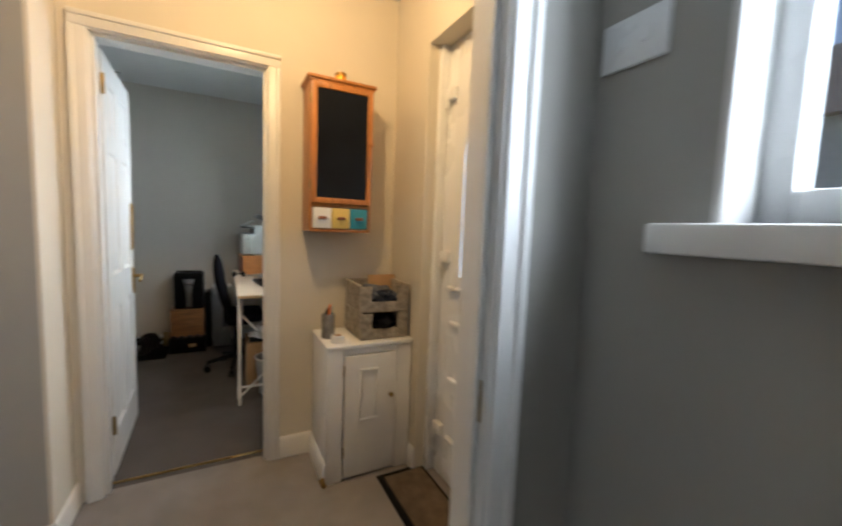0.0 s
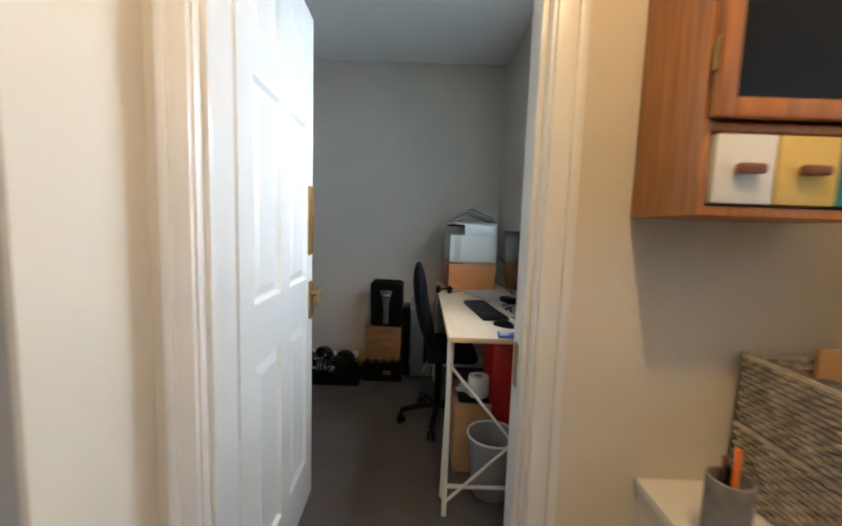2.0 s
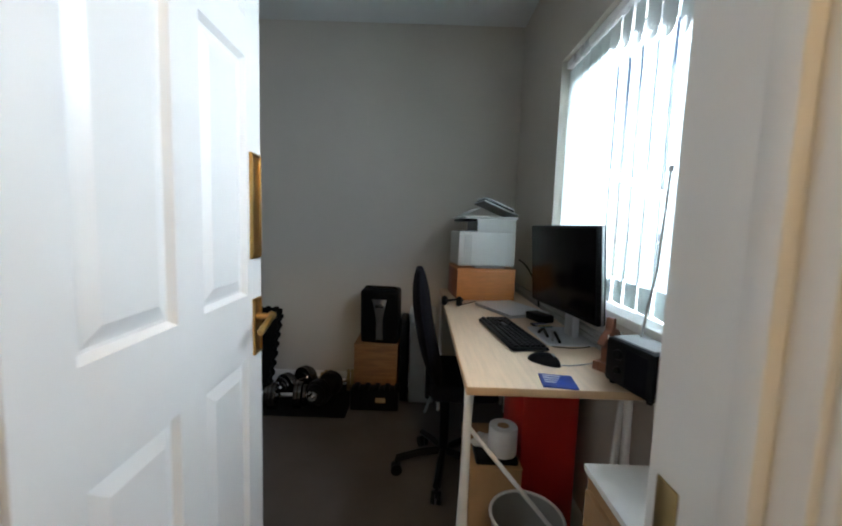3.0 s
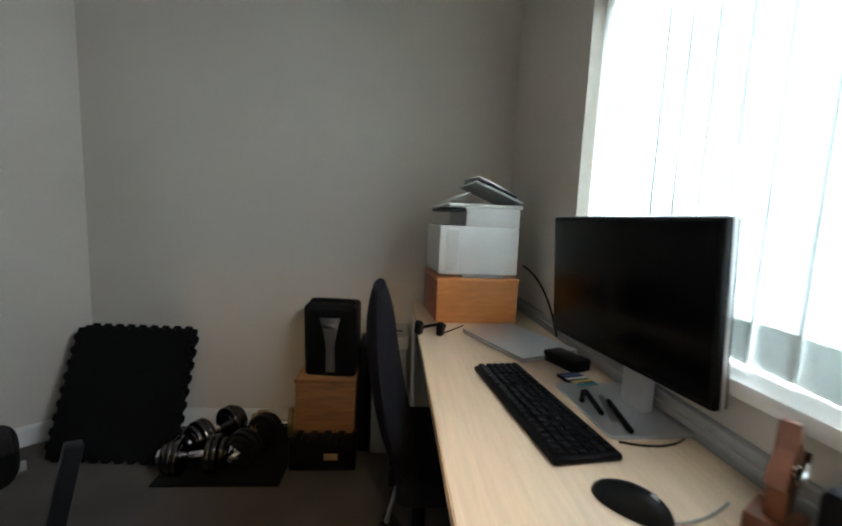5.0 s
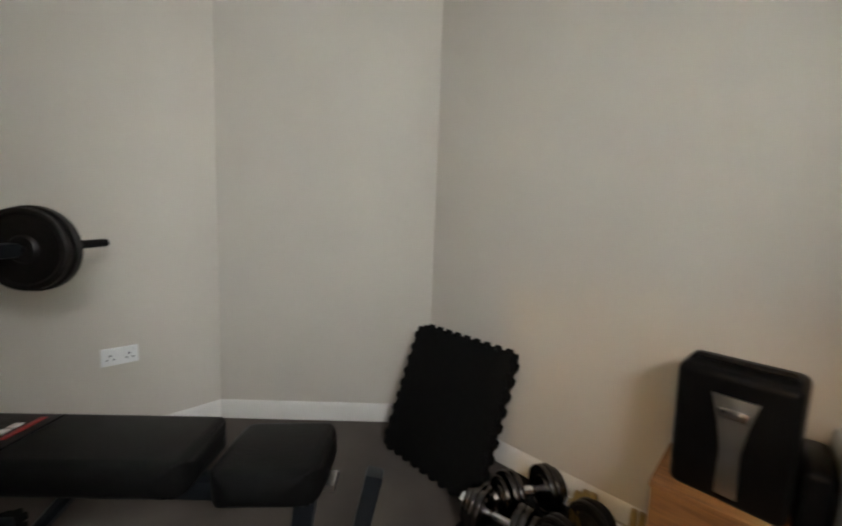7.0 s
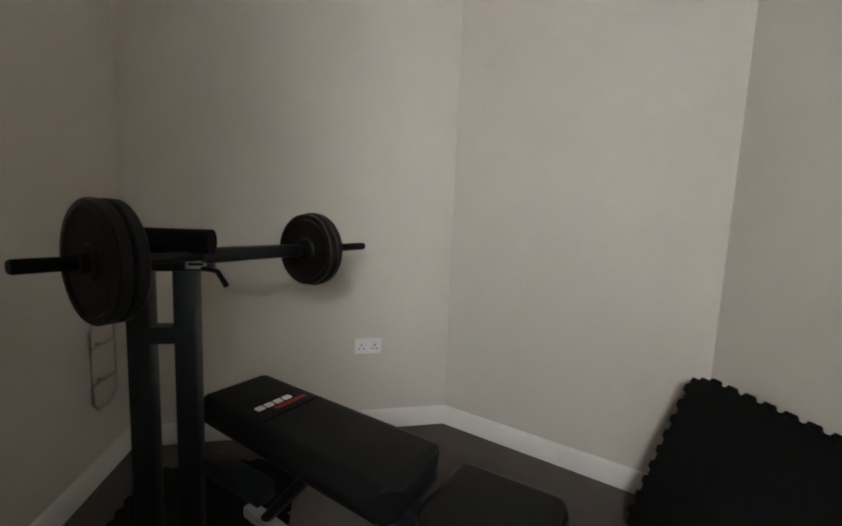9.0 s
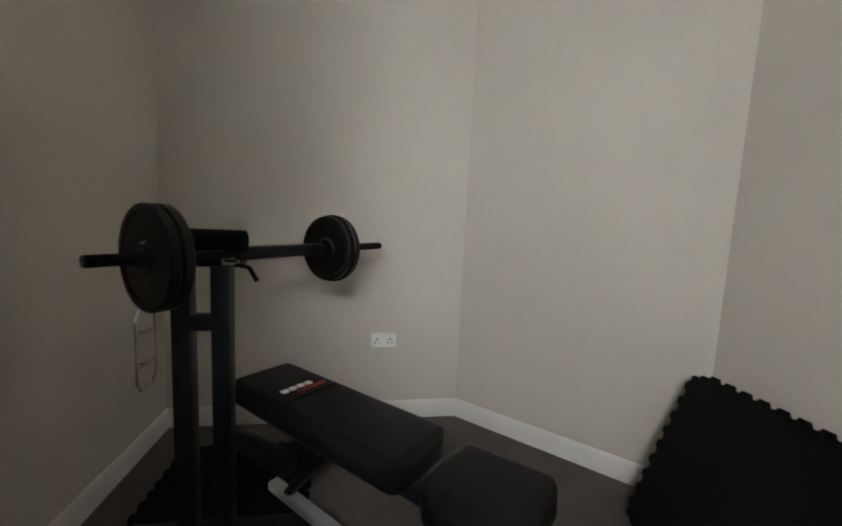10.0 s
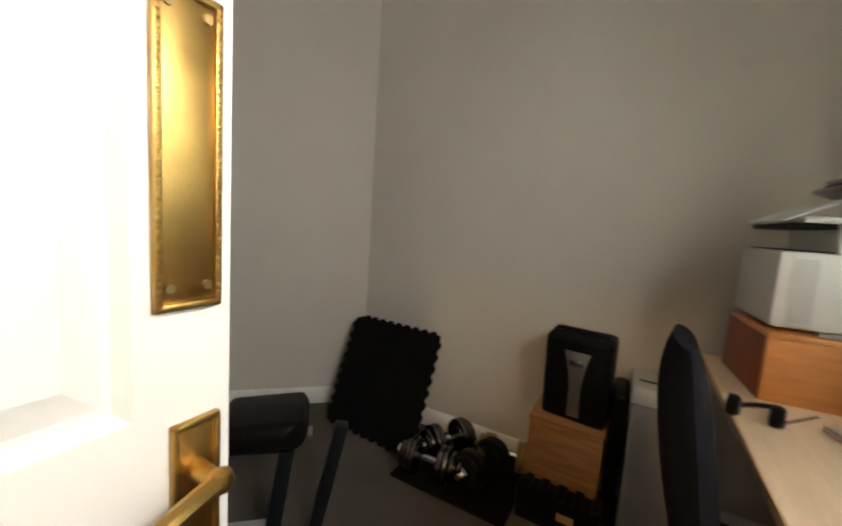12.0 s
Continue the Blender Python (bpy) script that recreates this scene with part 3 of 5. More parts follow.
def wall_cabinet():
    x0, x1, yb, yf, z0, z1 = 0.528, 0.828, -0.008, -0.175, 1.182, 1.875
    c = thing("wall_cabinet", (x0, yb, z0), "honey pine wall cabinet with blackboard door and three small drawers", "cabinet")
    bm = box(None, (x0, yf, z0), (x0 + 0.014, yb, z1), 0.002)
    box(bm, (x1 - 0.014, yf, z0), (x1, yb, z1), 0.002)
    box(bm, (x0 + 0.014, yf, z0), (x1 - 0.014, yb, z0 + 0.014), 0.002)
    box(bm, (x0 + 0.014, yf, z0 + 0.118), (x1 - 0.014, yb, z0 + 0.130), 0.002)
    box(bm, (x0 + 0.014, yb - 0.008, z0 + 0.014), (x1 - 0.014, yb, z1))
    part("body", bm, M_OAK, c)
    part("cornice", box(None, (x0 - 0.014, yf - 0.016, z1), (x1 + 0.014, yb, z1 + 0.016), 0.005), M_OAK, c)
    part("cornice", box(None, (x0 - 0.007, yf - 0.008, z1 - 0.012), (x1 + 0.007, yb, z1), 0.004), M_OAK, c)
    zb, zt, dx0, dx1 = z0 + 0.134, z1 - 0.014, x0 + 0.004, x1 - 0.004
    bm = box(None, (dx0, yf - 0.018, zb), (dx0 + 0.026, yf - 0.001, zt), 0.003)
    box(bm, (dx1 - 0.026, yf - 0.018, zb), (dx1, yf - 0.001, zt), 0.003)
    box(bm, (dx0 + 0.026, yf - 0.018, zb), (dx1 - 0.026, yf - 0.001, zb + 0.026), 0.003)
    box(bm, (dx0 + 0.026, yf - 0.018, zt - 0.026), (dx1 - 0.026, yf - 0.001, zt), 0.003)
    d = part("door", bm, M_OAK, c)
    part("blackboard", box(None, (dx0 + 0.026, yf - 0.011, zb + 0.026), (dx1 - 0.026, yf - 0.004, zt - 0.026)), M_CHALK, d, "dark blackboard panel")
    part("knob", lathe(None, [(0.004, 0), (0.004, 0.010), (0.010, 0.016), (0.010, 0.022), (0.0001, 0.027)], pose(dx1 - 0.012, yf - 0.018, zb + 0.29, 90), 14), M_OAK, d)
    for z in (zb + 0.06, zt - 0.10):
        part("hinge", cyl(None, (dx0 - 0.002, yf - 0.010, z), (dx0 - 0.002, yf - 0.010, z + 0.045), 0.0045, seg=8), M_OLDBRASS, d)
    w = (x1 - x0 - 0.028 - 0.016) / 3
    for k, (m, label) in enumerate(((M_OFFWHITE, "white drawer front"), (M_YELLOW, "yellow drawer front"), (M_TEAL, "teal drawer front"))):
        a = x0 + 0.018 + k * (w + 0.004)
        dr = part("drawer", box(None, (a, yf - 0.006, z0 + 0.018), (a + w, yb - 0.02, z0 + 0.114), 0.002), m, c, label)
        bm = box(None, (a + w * 0.26, yf - 0.022, z0 + 0.058), (a + w * 0.74, yf - 0.010, z0 + 0.073), 0.006)
        cyl(bm, (a + w * 0.5, yf - 0.006, z0 + 0.0655), (a + w * 0.5, yf - 0.013, z0 + 0.0655), 0.004, seg=8)
        part("pull", bm, M_WALNUT, dr, "dark wooden pull")


wall_cabinet()
tin = thing("small_tin", (0.690, -0.085, 1.891), "small golden orange tin on top of the cabinet", "tin")
part("can", lathe(None, [(0.025, 0), (0.026, 0.002), (0.026, 0.048), (0.025, 0.05)], pose(0.690, -0.085, 1.891)), M_TIN, tin)
part("lid", lathe(None, [(0.027, 0.048), (0.0275, 0.050), (0.0275, 0.060), (0.026, 0.062), (0.0001, 0.062)], pose(0.690, -0.085, 1.891)), M_BRASS, tin)


# front door: local u runs from the hinge side (u = 0 at FD1) to the lock side along -y
def front_door():
    xin = 1.115
    d = thing("front_door", (xin, FD1, 0), "white moulded front door with arched frosted window and brass letter plate", "front door", kind="structure")

    def slab(u0, u1, z0, z1, depth0, depth1, bevel=0.003):
        return box(None, (xin - depth1, FD1 - u1, z0), (xin - depth0, FD1 - u0, z1), bevel)

    W, H = FD1 - FD0, FDH
    for u0, u1, z0, z1 in ((0, 0.115, 0, H), (W - 0.115, W, 0, H), (0.115, W - 0.115, H - 0.085, H), (0.115, W - 0.115, 0, 0.06)):
        part("frame", slab(u0, u1, z0, z1, -0.07, 0.0, 0.006), M_UPVC, d)
    for u0, u1 in ((0.0, 0.03), (W - 0.03, W)):
        part("frame_trim", slab(u0, u1, 0, H, 0.0, 0.045, 0.004), M_UPVC, d)
    l0, l1, lz0, lz1 = 0.122, W - 0.122, 0.068, H - 0.092
    # leaf with an arched hole
    gu0, gu1, gz0, gz1 = 0.215, 0.555, 1.005, 1.52
    cu, r = (gu0 + gu1) / 2, (gu1 - gu0) / 2
    arch = [(cu - r * math.cos(math.pi * k / 20), gz1 + r * math.sin(math.pi * k / 20)) for k in range(21)]
    hole = [(gu0, gz0), *arch, (gu1, gz0)]

    def ring(outer, inner, depth0, depth1):
        b = bmesh.new()
        n = len(outer)
        vs = [[b.verts.new((xin - dd, FD1 - u, z)) for u, z in loop] for loop, dd in ((outer, depth0), (outer, depth1), (inner, depth1), (inner, depth0))]
        for a, c in zip(vs, vs[1:] + vs[:1]):
            for k in range(n):
                b.faces.new((a[k], a[(k + 1) % n], c[(k + 1) % n], c[k]))
        bmesh.ops.recalc_face_normals(b, faces=b.faces[:])
        return b

    outer = [(l0, lz0)] + [(l0, gz1)] + [(l0 + (l1 - l0) * k / 18, lz1) for k in range(19)] + [(l1, gz1)] + [(l1, lz0)]
    part("leaf", ring(outer, hole, -0.05, 0.012), M_UPVC, d, smooth=False)

    def grow(g):
        top = [(cu - (r + g) * math.cos(math.pi * k / 20), gz1 + (r + g) * math.sin(math.pi * k / 20)) for k in range(21)]
        return [(gu0 - g, gz0 - g), *top, (gu1 + g, gz0 - g)]

    part("glazing_bead", ring(grow(0.030), grow(-0.004), 0.010, 0.024), M_UPVC, d)
    part("glazing_bead", ring(grow(0.048), grow(0.026), 0.010, 0.018), M_UPVC, d)
    b = bmesh.new()
    front = [b.verts.new((xin + 0.012, FD1 - u, z)) for u, z in grow(0.002)]
    rear = [b.verts.new((xin + 0.020, FD1 - u, z)) for u, z in grow(0.002)]
    b.faces.new(front)
    b.faces.new(list(reversed(rear)))
    for k in range(len(front)):
        b.faces.new((front[k], front[(k + 1) % len(front)], rear[(k + 1) % len(front)], rear[k]))
    bmesh.ops.recalc_face_normals(b, faces=b.faces[:])
    pane = part("pane", b, M_FROST, d, "rippled frosted glass", smooth=False)
    pane.visible_shadow = False
    for z in (1.235, 1.478):
        part("glazing_bar", slab(gu0, gu1, z, z + 0.010, -0.010, 0.002, 0.001), M_LEAD, d)
    part("glazing_bar", slab(cu - 0.004, cu + 0.004, gz0, 1.478, -0.010, 0.001, 0.001), M_LEAD, d)
    part("window_ledge", slab(gu0 - 0.075, gu1 + 0.075, gz0 - 0.062, gz0 - 0.046, 0.010, 0.040, 0.006), M_UPVC, d)
    lp = part("letter_plate", slab(0.225, 0.555, 0.845, 0.915, 0.012, 0.022, 0.004), M_OLDBRASS, d, "brass letter plate")
    part("flap", slab(0.238, 0.542, 0.856, 0.904, 0.022, 0.028, 0.003), M_BRASS, lp)
    for u0, u1, z0, z1, dep in ((0.165, 0.61, 0.780, 0.800, 0.034), (0.165, 0.61, 0.515, 0.537, 0.034), (0.235, 0.54, 0.728, 0.744, 0.022), (0.235, 0.54, 0.600, 0.616, 0.022), (0.265, 0.51, 0.700, 0.710, 0.018), (0.165, 0.61, 0.23, 0.252, 0.034)):
        part("moulding", slab(u0, u1, z0, z1, 0.010, dep, 0.006), M_UPVC, d)
    part("moulding", slab(0.262, 0.512, 0.628, 0.696, 0.010, 0.017, 0.006), M_UPVC, d)
    for z in (0.22, 1.06, 1.80):
        bm = slab(0.055, 0.118, z, z + 0.055, 0.0, 0.030, 0.008)
        cyl(bm, (xin - 0.022, FD1 - 0.055, z - 0.03), (xin - 0.022, FD1 - 0.055, z + 0.05), 0.010)
        part("hinge", bm, M_UPVC, d, "white capped hinge")
    bm = slab(0.610, 0.645, 0.97, 1.19, 0.012, 0.020, 0.006)
    hp = part("handle_plate", bm, M_STEEL, d, "grey metal handle plate")
    part("lever", tube(None, [(xin - 0.02, FD1 - 0.628, 1.105), (xin - 0.055, FD1 - 0.626, 1.105), (xin - 0.060, FD1 - 0.60, 1.105), (xin - 0.058, FD1 - 0.525, 1.103)], 0.009), M_STEEL, hp)


front_door()
mat_thing = thing("door_mat", (0.93, -0.6, 0), "brown coir door mat with a black rubber edge", "door mat")
part("pile", box(None, (0.855, -0.86, 0.002), (1.055, -0.395, 0.014), 0.003), M_MAT, mat_thing)
bm = bmesh.new()
for lo, hi in (((0.825, -0.89, 0), (0.855, -0.365, 0.008)), ((1.055, -0.89, 0), (1.07, -0.365, 0.008)), ((0.855, -0.89, 0), (1.055, -0.86, 0.008)), ((0.855, -0.395, 0), (1.055, -0.365, 0.008))):
    box(bm, lo, hi, 0.002)
part("border", bm, M_RUBBER, mat_thing)


# stairs rising along the wall
def stairs():
    s = thing("stairs", (-0.80, LY, 0), "carpeted staircase with a white painted string", "stairs", kind="structure")
    rise, go = 0.18, 0.21
    for k in range(6):
        x1 = -0.835 - k * go
        part("step", box(None, (x1 - go, LY - 0.80, k * rise), (x1, LY - 0.018, (k + 1) * rise), 0.012), M_CARPET, s)
    ang = math.atan2(rise, go)
    nx = -0.800
    outline = [(nx, 0), (nx, 0.235), (nx - 0.015, 0.262), (nx - 6 * go, 0.262 + 6 * rise), (nx - 6 * go, 0)]
    m = Matrix(((1, 0, 0, 0), (0, 0, -1, LY), (0, 1, 0, 0), (0, 0, 0, 1)))
    part("string", prism(None, outline, 0.0, 0.016, m, 0.003), M_CARPET, s)
    cap = [(nx + 0.008, 0), (nx + 0.008, 0.243), (nx - 0.014, 0.276), (nx - 6 * go, 0.276 + 6 * rise), (nx - 6 * go, 0.256 + 6 * rise), (nx - 0.018, 0.256), (nx - 0.008, 0.238), (nx - 0.008, 0)]
    part("string_cap", prism(None, cap, 0.016, 0.030, m), M_WHITE, s)


stairs()

# ---- living room edge ----
sw = thing("light_switch", (RW, -1.52, 1.53), "white plastic double light switch plate", "switch")
part("plate", box(None, (RW - 0.010, -1.595, 1.510), (RW, -1.475, 1.596), 0.003), M_UPVC, sw)
for y in (-1.560, -1.512):
    part("rocker", box(None, (RW - 0.015, y - 0.008, 1.542), (RW - 0.009, y + 0.008, 1.566), 0.002, None), M_UPVC, sw)


def window(name, x, y0, y1, z0, z1, lights, label):
    """A white frame in the opening, its panes between the bars."""
    w = thing(name, (x, y0, z0), label, "window", kind="structure")
    t = 0.055
    for lo, hi in (((x, y0, z0), (x + 0.06, y0 + t, z1)), ((x, y1 - t, z0), (x + 0.06, y1, z1)), ((x, y0 + t, z0), (x + 0.06, y1 - t, z0 + t)), ((x, y0 + t, z1 - t), (x + 0.06, y1 - t, z1))):
        part("window_frame", box(None, lo, hi, 0.005), M_UPVC, w)
    step = (y1 - y0 - 2 * t) / lights
    for k in range(lights):
        a = y0 + t + k * step
        p = part("pane", box(None, (x + 0.026, a, z0 + t), (x + 0.034, a + step, z1 - t)), M_GLASS, w)
        p.visible_shadow = False
        if k:
            part("mullion", box(None, (x + 0.002, a - 0.03, z0 + t), (x + 0.058, a + 0.03, z1 - t), 0.005), M_UPVC, w)
    return w


window("window_2", RW + 0.10, VY0, VY1, VZ0, VZ1, 2, "white framed living room window")
bm = box(None, (RW - 0.045, VY0 - 0.05, VZ0 - 0.048), (RW + 0.10, -1.605, VZ0), 0.006)
structure("window_sill_living", bm, M_WHITE, "thick white painted window sill", "window sill")

structure("trim_living_reveal", box(None, (RW - 0.002, VY1 - 0.012, VZ0), (RW + 0.10, VY1 + 0.002, VZ1), 0.003), M_WHITE, "white painted window reveal", "trim")

# ---- office window, blinds, trunking ----
w1 = window("window_1", WIN + 0.16, WY0, WY1, WZ0, WZ1, 2, "white framed office window behind the blinds")
structure("window_sill_office", box(None, (WIN - 0.035, WY0 + 0.002, WZ0 - 0.024), (WIN + 0.16, WY1 - 0.002, WZ0 + 0.005), 0.005), M_WHITE, "white painted window sill", "window sill")
blind = thing("vertical_blind", (WIN + 0.02, WY1, WZ0), "white fabric vertical blind with weighted slats, mostly closed", "blind")
part("head_rail", box(None, (WIN + 0.02, WY0 + 0.005, WZ1 - 0.035), (WIN + 0.06, WY1 - 0.005, WZ1 - 0.003), 0.004), M_UPVC, blind)
rng = random.Random(4)
slats = 17
for k in range(slats):
    y = WY1 - 0.04 - k * (WY1 - WY0 - 0.08) / (slats - 1)
    turn = -1 - 17 * k / 16 + rng.uniform(-4, 4)
    half, top, low = 0.0445, WZ1 - 0.04, WZ0 + 0.008 + rng.uniform(0, 0.006)
    b = bmesh.new()
    cols = []
    for j in range(7):
        u = -half + 2 * half * j / 6
        bow = 0.006 * (1 - (u / half) ** 2)
        cols.append([b.verts.new((bow, u, z)) for z in (low, low + 0.09, top)] + [b.verts.new((bow + 0.0012, u, z)) for z in (top, low + 0.09, low)])
    for p, q in zip(cols, cols[1:]):
        for i in range(6):
            b.faces.new((p[i], p[(i + 1) % 6], q[(i + 1) % 6], q[i]))
    b.faces.new(cols[0])
    b.faces.new(list(reversed(cols[-1])))
    bmesh.ops.recalc_face_normals(b, faces=b.faces[:])
    m = pose(WIN + 0.036, y, 0, 0, 0, turn)
    bmesh.ops.transform(b, matrix=m, verts=b.verts)
    sl = part("slat", b, M_BLIND, blind)
    part("weight", box(None, (-0.0015, -half + 0.004, low - 0.001), (-0.0003, half - 0.004, low + 0.075), 0, m), M_BLIND, sl)
    part("hanger", box(None, (-0.002, -0.008, top), (0.003, 0.008, top + 0.012), 0, m), M_UPVC, sl)
bm = box(None, (WIN - 0.022, 0.40, 0.705), (WIN, FAR, 0.785), 0.004)
box(bm, (WIN - 0.030, 0.40, 0.722), (WIN - 0.020, FAR, 0.735), 0.003)
box(bm, (WIN - 0.030, 0.40, 0.755), (WIN - 0.020, FAR, 0.768), 0.003)
tagged(part("cable_trunking", bm, M_GREYPL), "grey plastic cable trunking along the wall", "trunking", kind="structure")

sk = thing("double_socket", (LEFT, 1.18, 0.42), "white plastic double power socket on the wall", "socket")
part("plate", box(None, (LEFT, 1.108, 0.392), (LEFT + 0.010, 1.238, 0.468), 0.003), M_UPVC, sk)
for y in (1.140, 1.206):
    part("rocker", box(None, (LEFT + 0.009, y - 0.007 + 0.018, 0.444), (LEFT + 0.013, y + 0.007 + 0.018, 0.460), 0.001), M_UPVC, sk)
    bm = bmesh.new()
    for dy, dz, a, c in ((0, 0.436, 0.003, 0.005), (-0.011, 0.418, 0.004, 0.0025), (0.011, 0.418, 0.004, 0.0025)):
        box(bm, (LEFT + 0.0095, y + dy - a, dz - c), (LEFT + 0.0108, y + dy + a, dz + c))
    part("pin_slots", bm, M_BLACK, sk)

# ---- office: desk and what stands on it ----
DX0, DX1, DY0, DY1, DZ = 0.250, 0.722, 0.66, 2.12, 0.742


def desk():
    d = thing("desk", (DX0, DY0, 0), "beech-topped desk on white metal trestle legs", "desk")
    top = part("tabletop", box(None, (DX0 + 0.003, DY0 + 0.003, DZ - 0.020), (DX1, DY1, DZ), 0.002), M_BEECH, d)
    bm = box(None, (DX0, DY0, DZ - 0.0205), (DX1, DY0 + 0.003, DZ - 0.0005), 0.001)
    box(bm, (DX0, DY0 + 0.003, DZ - 0.0205), (DX0 + 0.003, DY1, DZ - 0.0005), 0.001)
    part("edging", bm, M_BEECHEDGE, top, "tan edge banding")
    for y in (DY0 + 0.05, DY1 - 0.09):
        for x in (DX0 + 0.012, DX1 - 0.05):
            part("leg", tube(None, [(x, y, DZ - 0.021), (x, y - 0.02, 0.0)], 0.0105, 10), M_WHITE, d)
            part("leg", tube(None, [(x + 0.012, y + 0.045, DZ - 0.021), (x - 0.004, y + 0.085, 0.0)], 0.0105, 10), M_WHITE, d)
        part("stretcher", tube(None, [(DX0 + 0.012, y - 0.015, 0.12), (DX1 - 0.05, y - 0.015, 0.12)], 0.008), M_WHITE, d)
    y = DY0 + 0.05
    part("brace", tube(None, [(DX0 + 0.012, y - 0.004, 0.62), (DX1 - 0.05, y - 0.014, 0.14)], 0.006), M_WHITE, d)
    part("brace", tube(None, [(DX1 - 0.05, y - 0.022, 0.46), (DX0 + 0.012, y - 0.028, 0.06)], 0.006), M_WHITE, d)


desk()

# orange box and printer
def settle(t, wide, tall):
    """Turn a thing built square on the desk about the box's front corner."""
    base = t.location - Vector((0.264, 1.758, DZ)) * S
    spin = Matrix.Rotation(radians(5), 4, "Z")
    t.location = Vector((0.322, 1.752, DZ)) * S + spin @ Vector((base.x * wide, base.y, base.z))
    t.rotation_euler = (0, 0, radians(5))
    t.scale = (wide, 0.9, tall)


bx = thing("storage_box", (0.264, 1.758, DZ), "orange wood veneer storage box with a dark red end", "box")
part("front", box(None, (0.266, 1.762, DZ), (0.640, 1.775, DZ + 0.168), 0.002), M_CHERRY, bx)
part("lid", box(None, (0.264, 1.758, DZ + 0.156), (0.642, 2.095, DZ + 0.170), 0.003), M_CHERRY, bx)
part("side", box(None, (0.266, 1.775, DZ), (0.280, 2.09, DZ + 0.156), 0.002, None), M_REDWOOD, bx, "dark red end panel")
part("side", box(None, (0.626, 1.775, DZ), (0.640, 2.09, DZ + 0.156), 0.002), M_REDWOOD, bx)
part("back", box(None, (0.280, 2.077, DZ), (0.626, 2.09, DZ + 0.156), 0.002), M_CHERRY, bx)

settle(bx, 0.84, 1.0)


def printer():
    z0 = DZ + 0.171
    p = thing("printer", (0.264, 1.758, z0), "white laser printer with its scanner lid raised on papers", "printer")
    x0, x1, y0, y1 = 0.268, 0.636, 1.775, 2.075
    part("body", box(None, (x0, y0, z0 + 0.012), (x1, y1, z0 + 0.215), 0.010), M_PRINTER, p)
    part("upper_body", box(None, (x0 + 0.115, y0 + 0.001, z0 + 0.205), (x1 - 0.001, y1, z0 + 0.292), 0.010), M_PRINTER, p)
    part("foot_rail", box(None, (x0 + 0.11, y0 - 0.001, z0), (x1 - 0.06, y1 - 0.02, z0 + 0.012), 0.002), M_GREYPL, p)
    v = part("vent_panel", box(None, (x0 + 0.030, y0 - 0.003, z0 + 0.020), (x0 + 0.088, y0 + 0.004, z0 + 0.205), 0.002), M_PRINTER, p)
    for k in range(9):
        x = x0 + 0.036 + k * 0.0056
        part("slot", box(None, (x, y0 - 0.0036, z0 + 0.028), (x + 0.0022, y0 - 0.002, z0 + 0.197)), M_GREYPL, v)
    part("output_tray", box(None, (x0 + 0.02, y0 + 0.01, z0 + 0.213), (x0 + 0.125, y1 - 0.01, z0 + 0.219), 0.002), M_BLACK, p)
    part("scanner_bed", box(None, (x0 + 0.035, y0 - 0.004, z0 + 0.290), (x1 + 0.006, y1, z0 + 0.306), 0.005), M_PRINTER, p)
    part("scanner_edge", box(None, (x0 + 0.02, y0 + 0.012, z0 + 0.276), (x0 + 0.115, y1, z0 + 0.290), 0.003), M_BLACK, p)
    m = pose(x1 + 0.004, y0 + 0.004, z0 + 0.312, 0, 20, 0)
    part("lid", box(None, (-0.235, 0, 0), (0.0, 0.28, 0.012), 0.004, m), M_GREYPL, p, "light grey lid tilted up")
    m2 = pose(x0 + 0.02, y0 + 0.004, z0 + 0.300, 0, -24, 0)
    part("paper_guide", box(None, (-0.02, 0.01, 0), (0.13, 0.27, 0.005), 0.002, m2), M_PRINTER, p)
    settle(p, 0.84, 0.9)
    return m @ Matrix.Translation((-0.115, 0.14, 0.013))


top = printer()
tb = thing("tablet_stack", (0.264, 1.758, DZ + 0.171), "black tablets piled on the raised printer lid", "tablet")
part("tablet", box(None, (-0.115, -0.13, 0.0), (0.085, 0.09, 0.009), 0.003, top), M_BLACK, tb)
part("tablet", box(None, (-0.122, -0.135, 0.010), (0.075, 0.08, 0.019), 0.003, top @ pose(0, 0, 0, 0, 0, 3)), M_STEEL, tb, "silver backed tablet")
settle(tb, 0.84, 0.9)

# laptop
def laptop():
    m = pose(0.557, 1.536, DZ, 0, 0, 113)
    t = thing("laptop", (0.540, 1.600, DZ), "closed silver laptop lying on the desk", "laptop")
    part("base", box(None, (-0.150, -0.105, 0.003), (0.150, 0.105, 0.011), 0.003, m), M_SILVER, t)
    part("screen_lid", box(None, (-0.150, -0.105, 0.012), (0.150, 0.105, 0.018), 0.003, m), M_SILVER, t)
    part("seam", box(None, (-0.147, -0.102, 0.0105), (0.147, 0.102, 0.0125), 0, m), M_BLACK, t)
    for x in (-0.13, 0.13):
        for y in (-0.085, 0.085):
            part("foot", cyl(None, (x, y, 0), (x, y, 0.003), 0.006, seg=10, m=m), M_RUBBER, t)


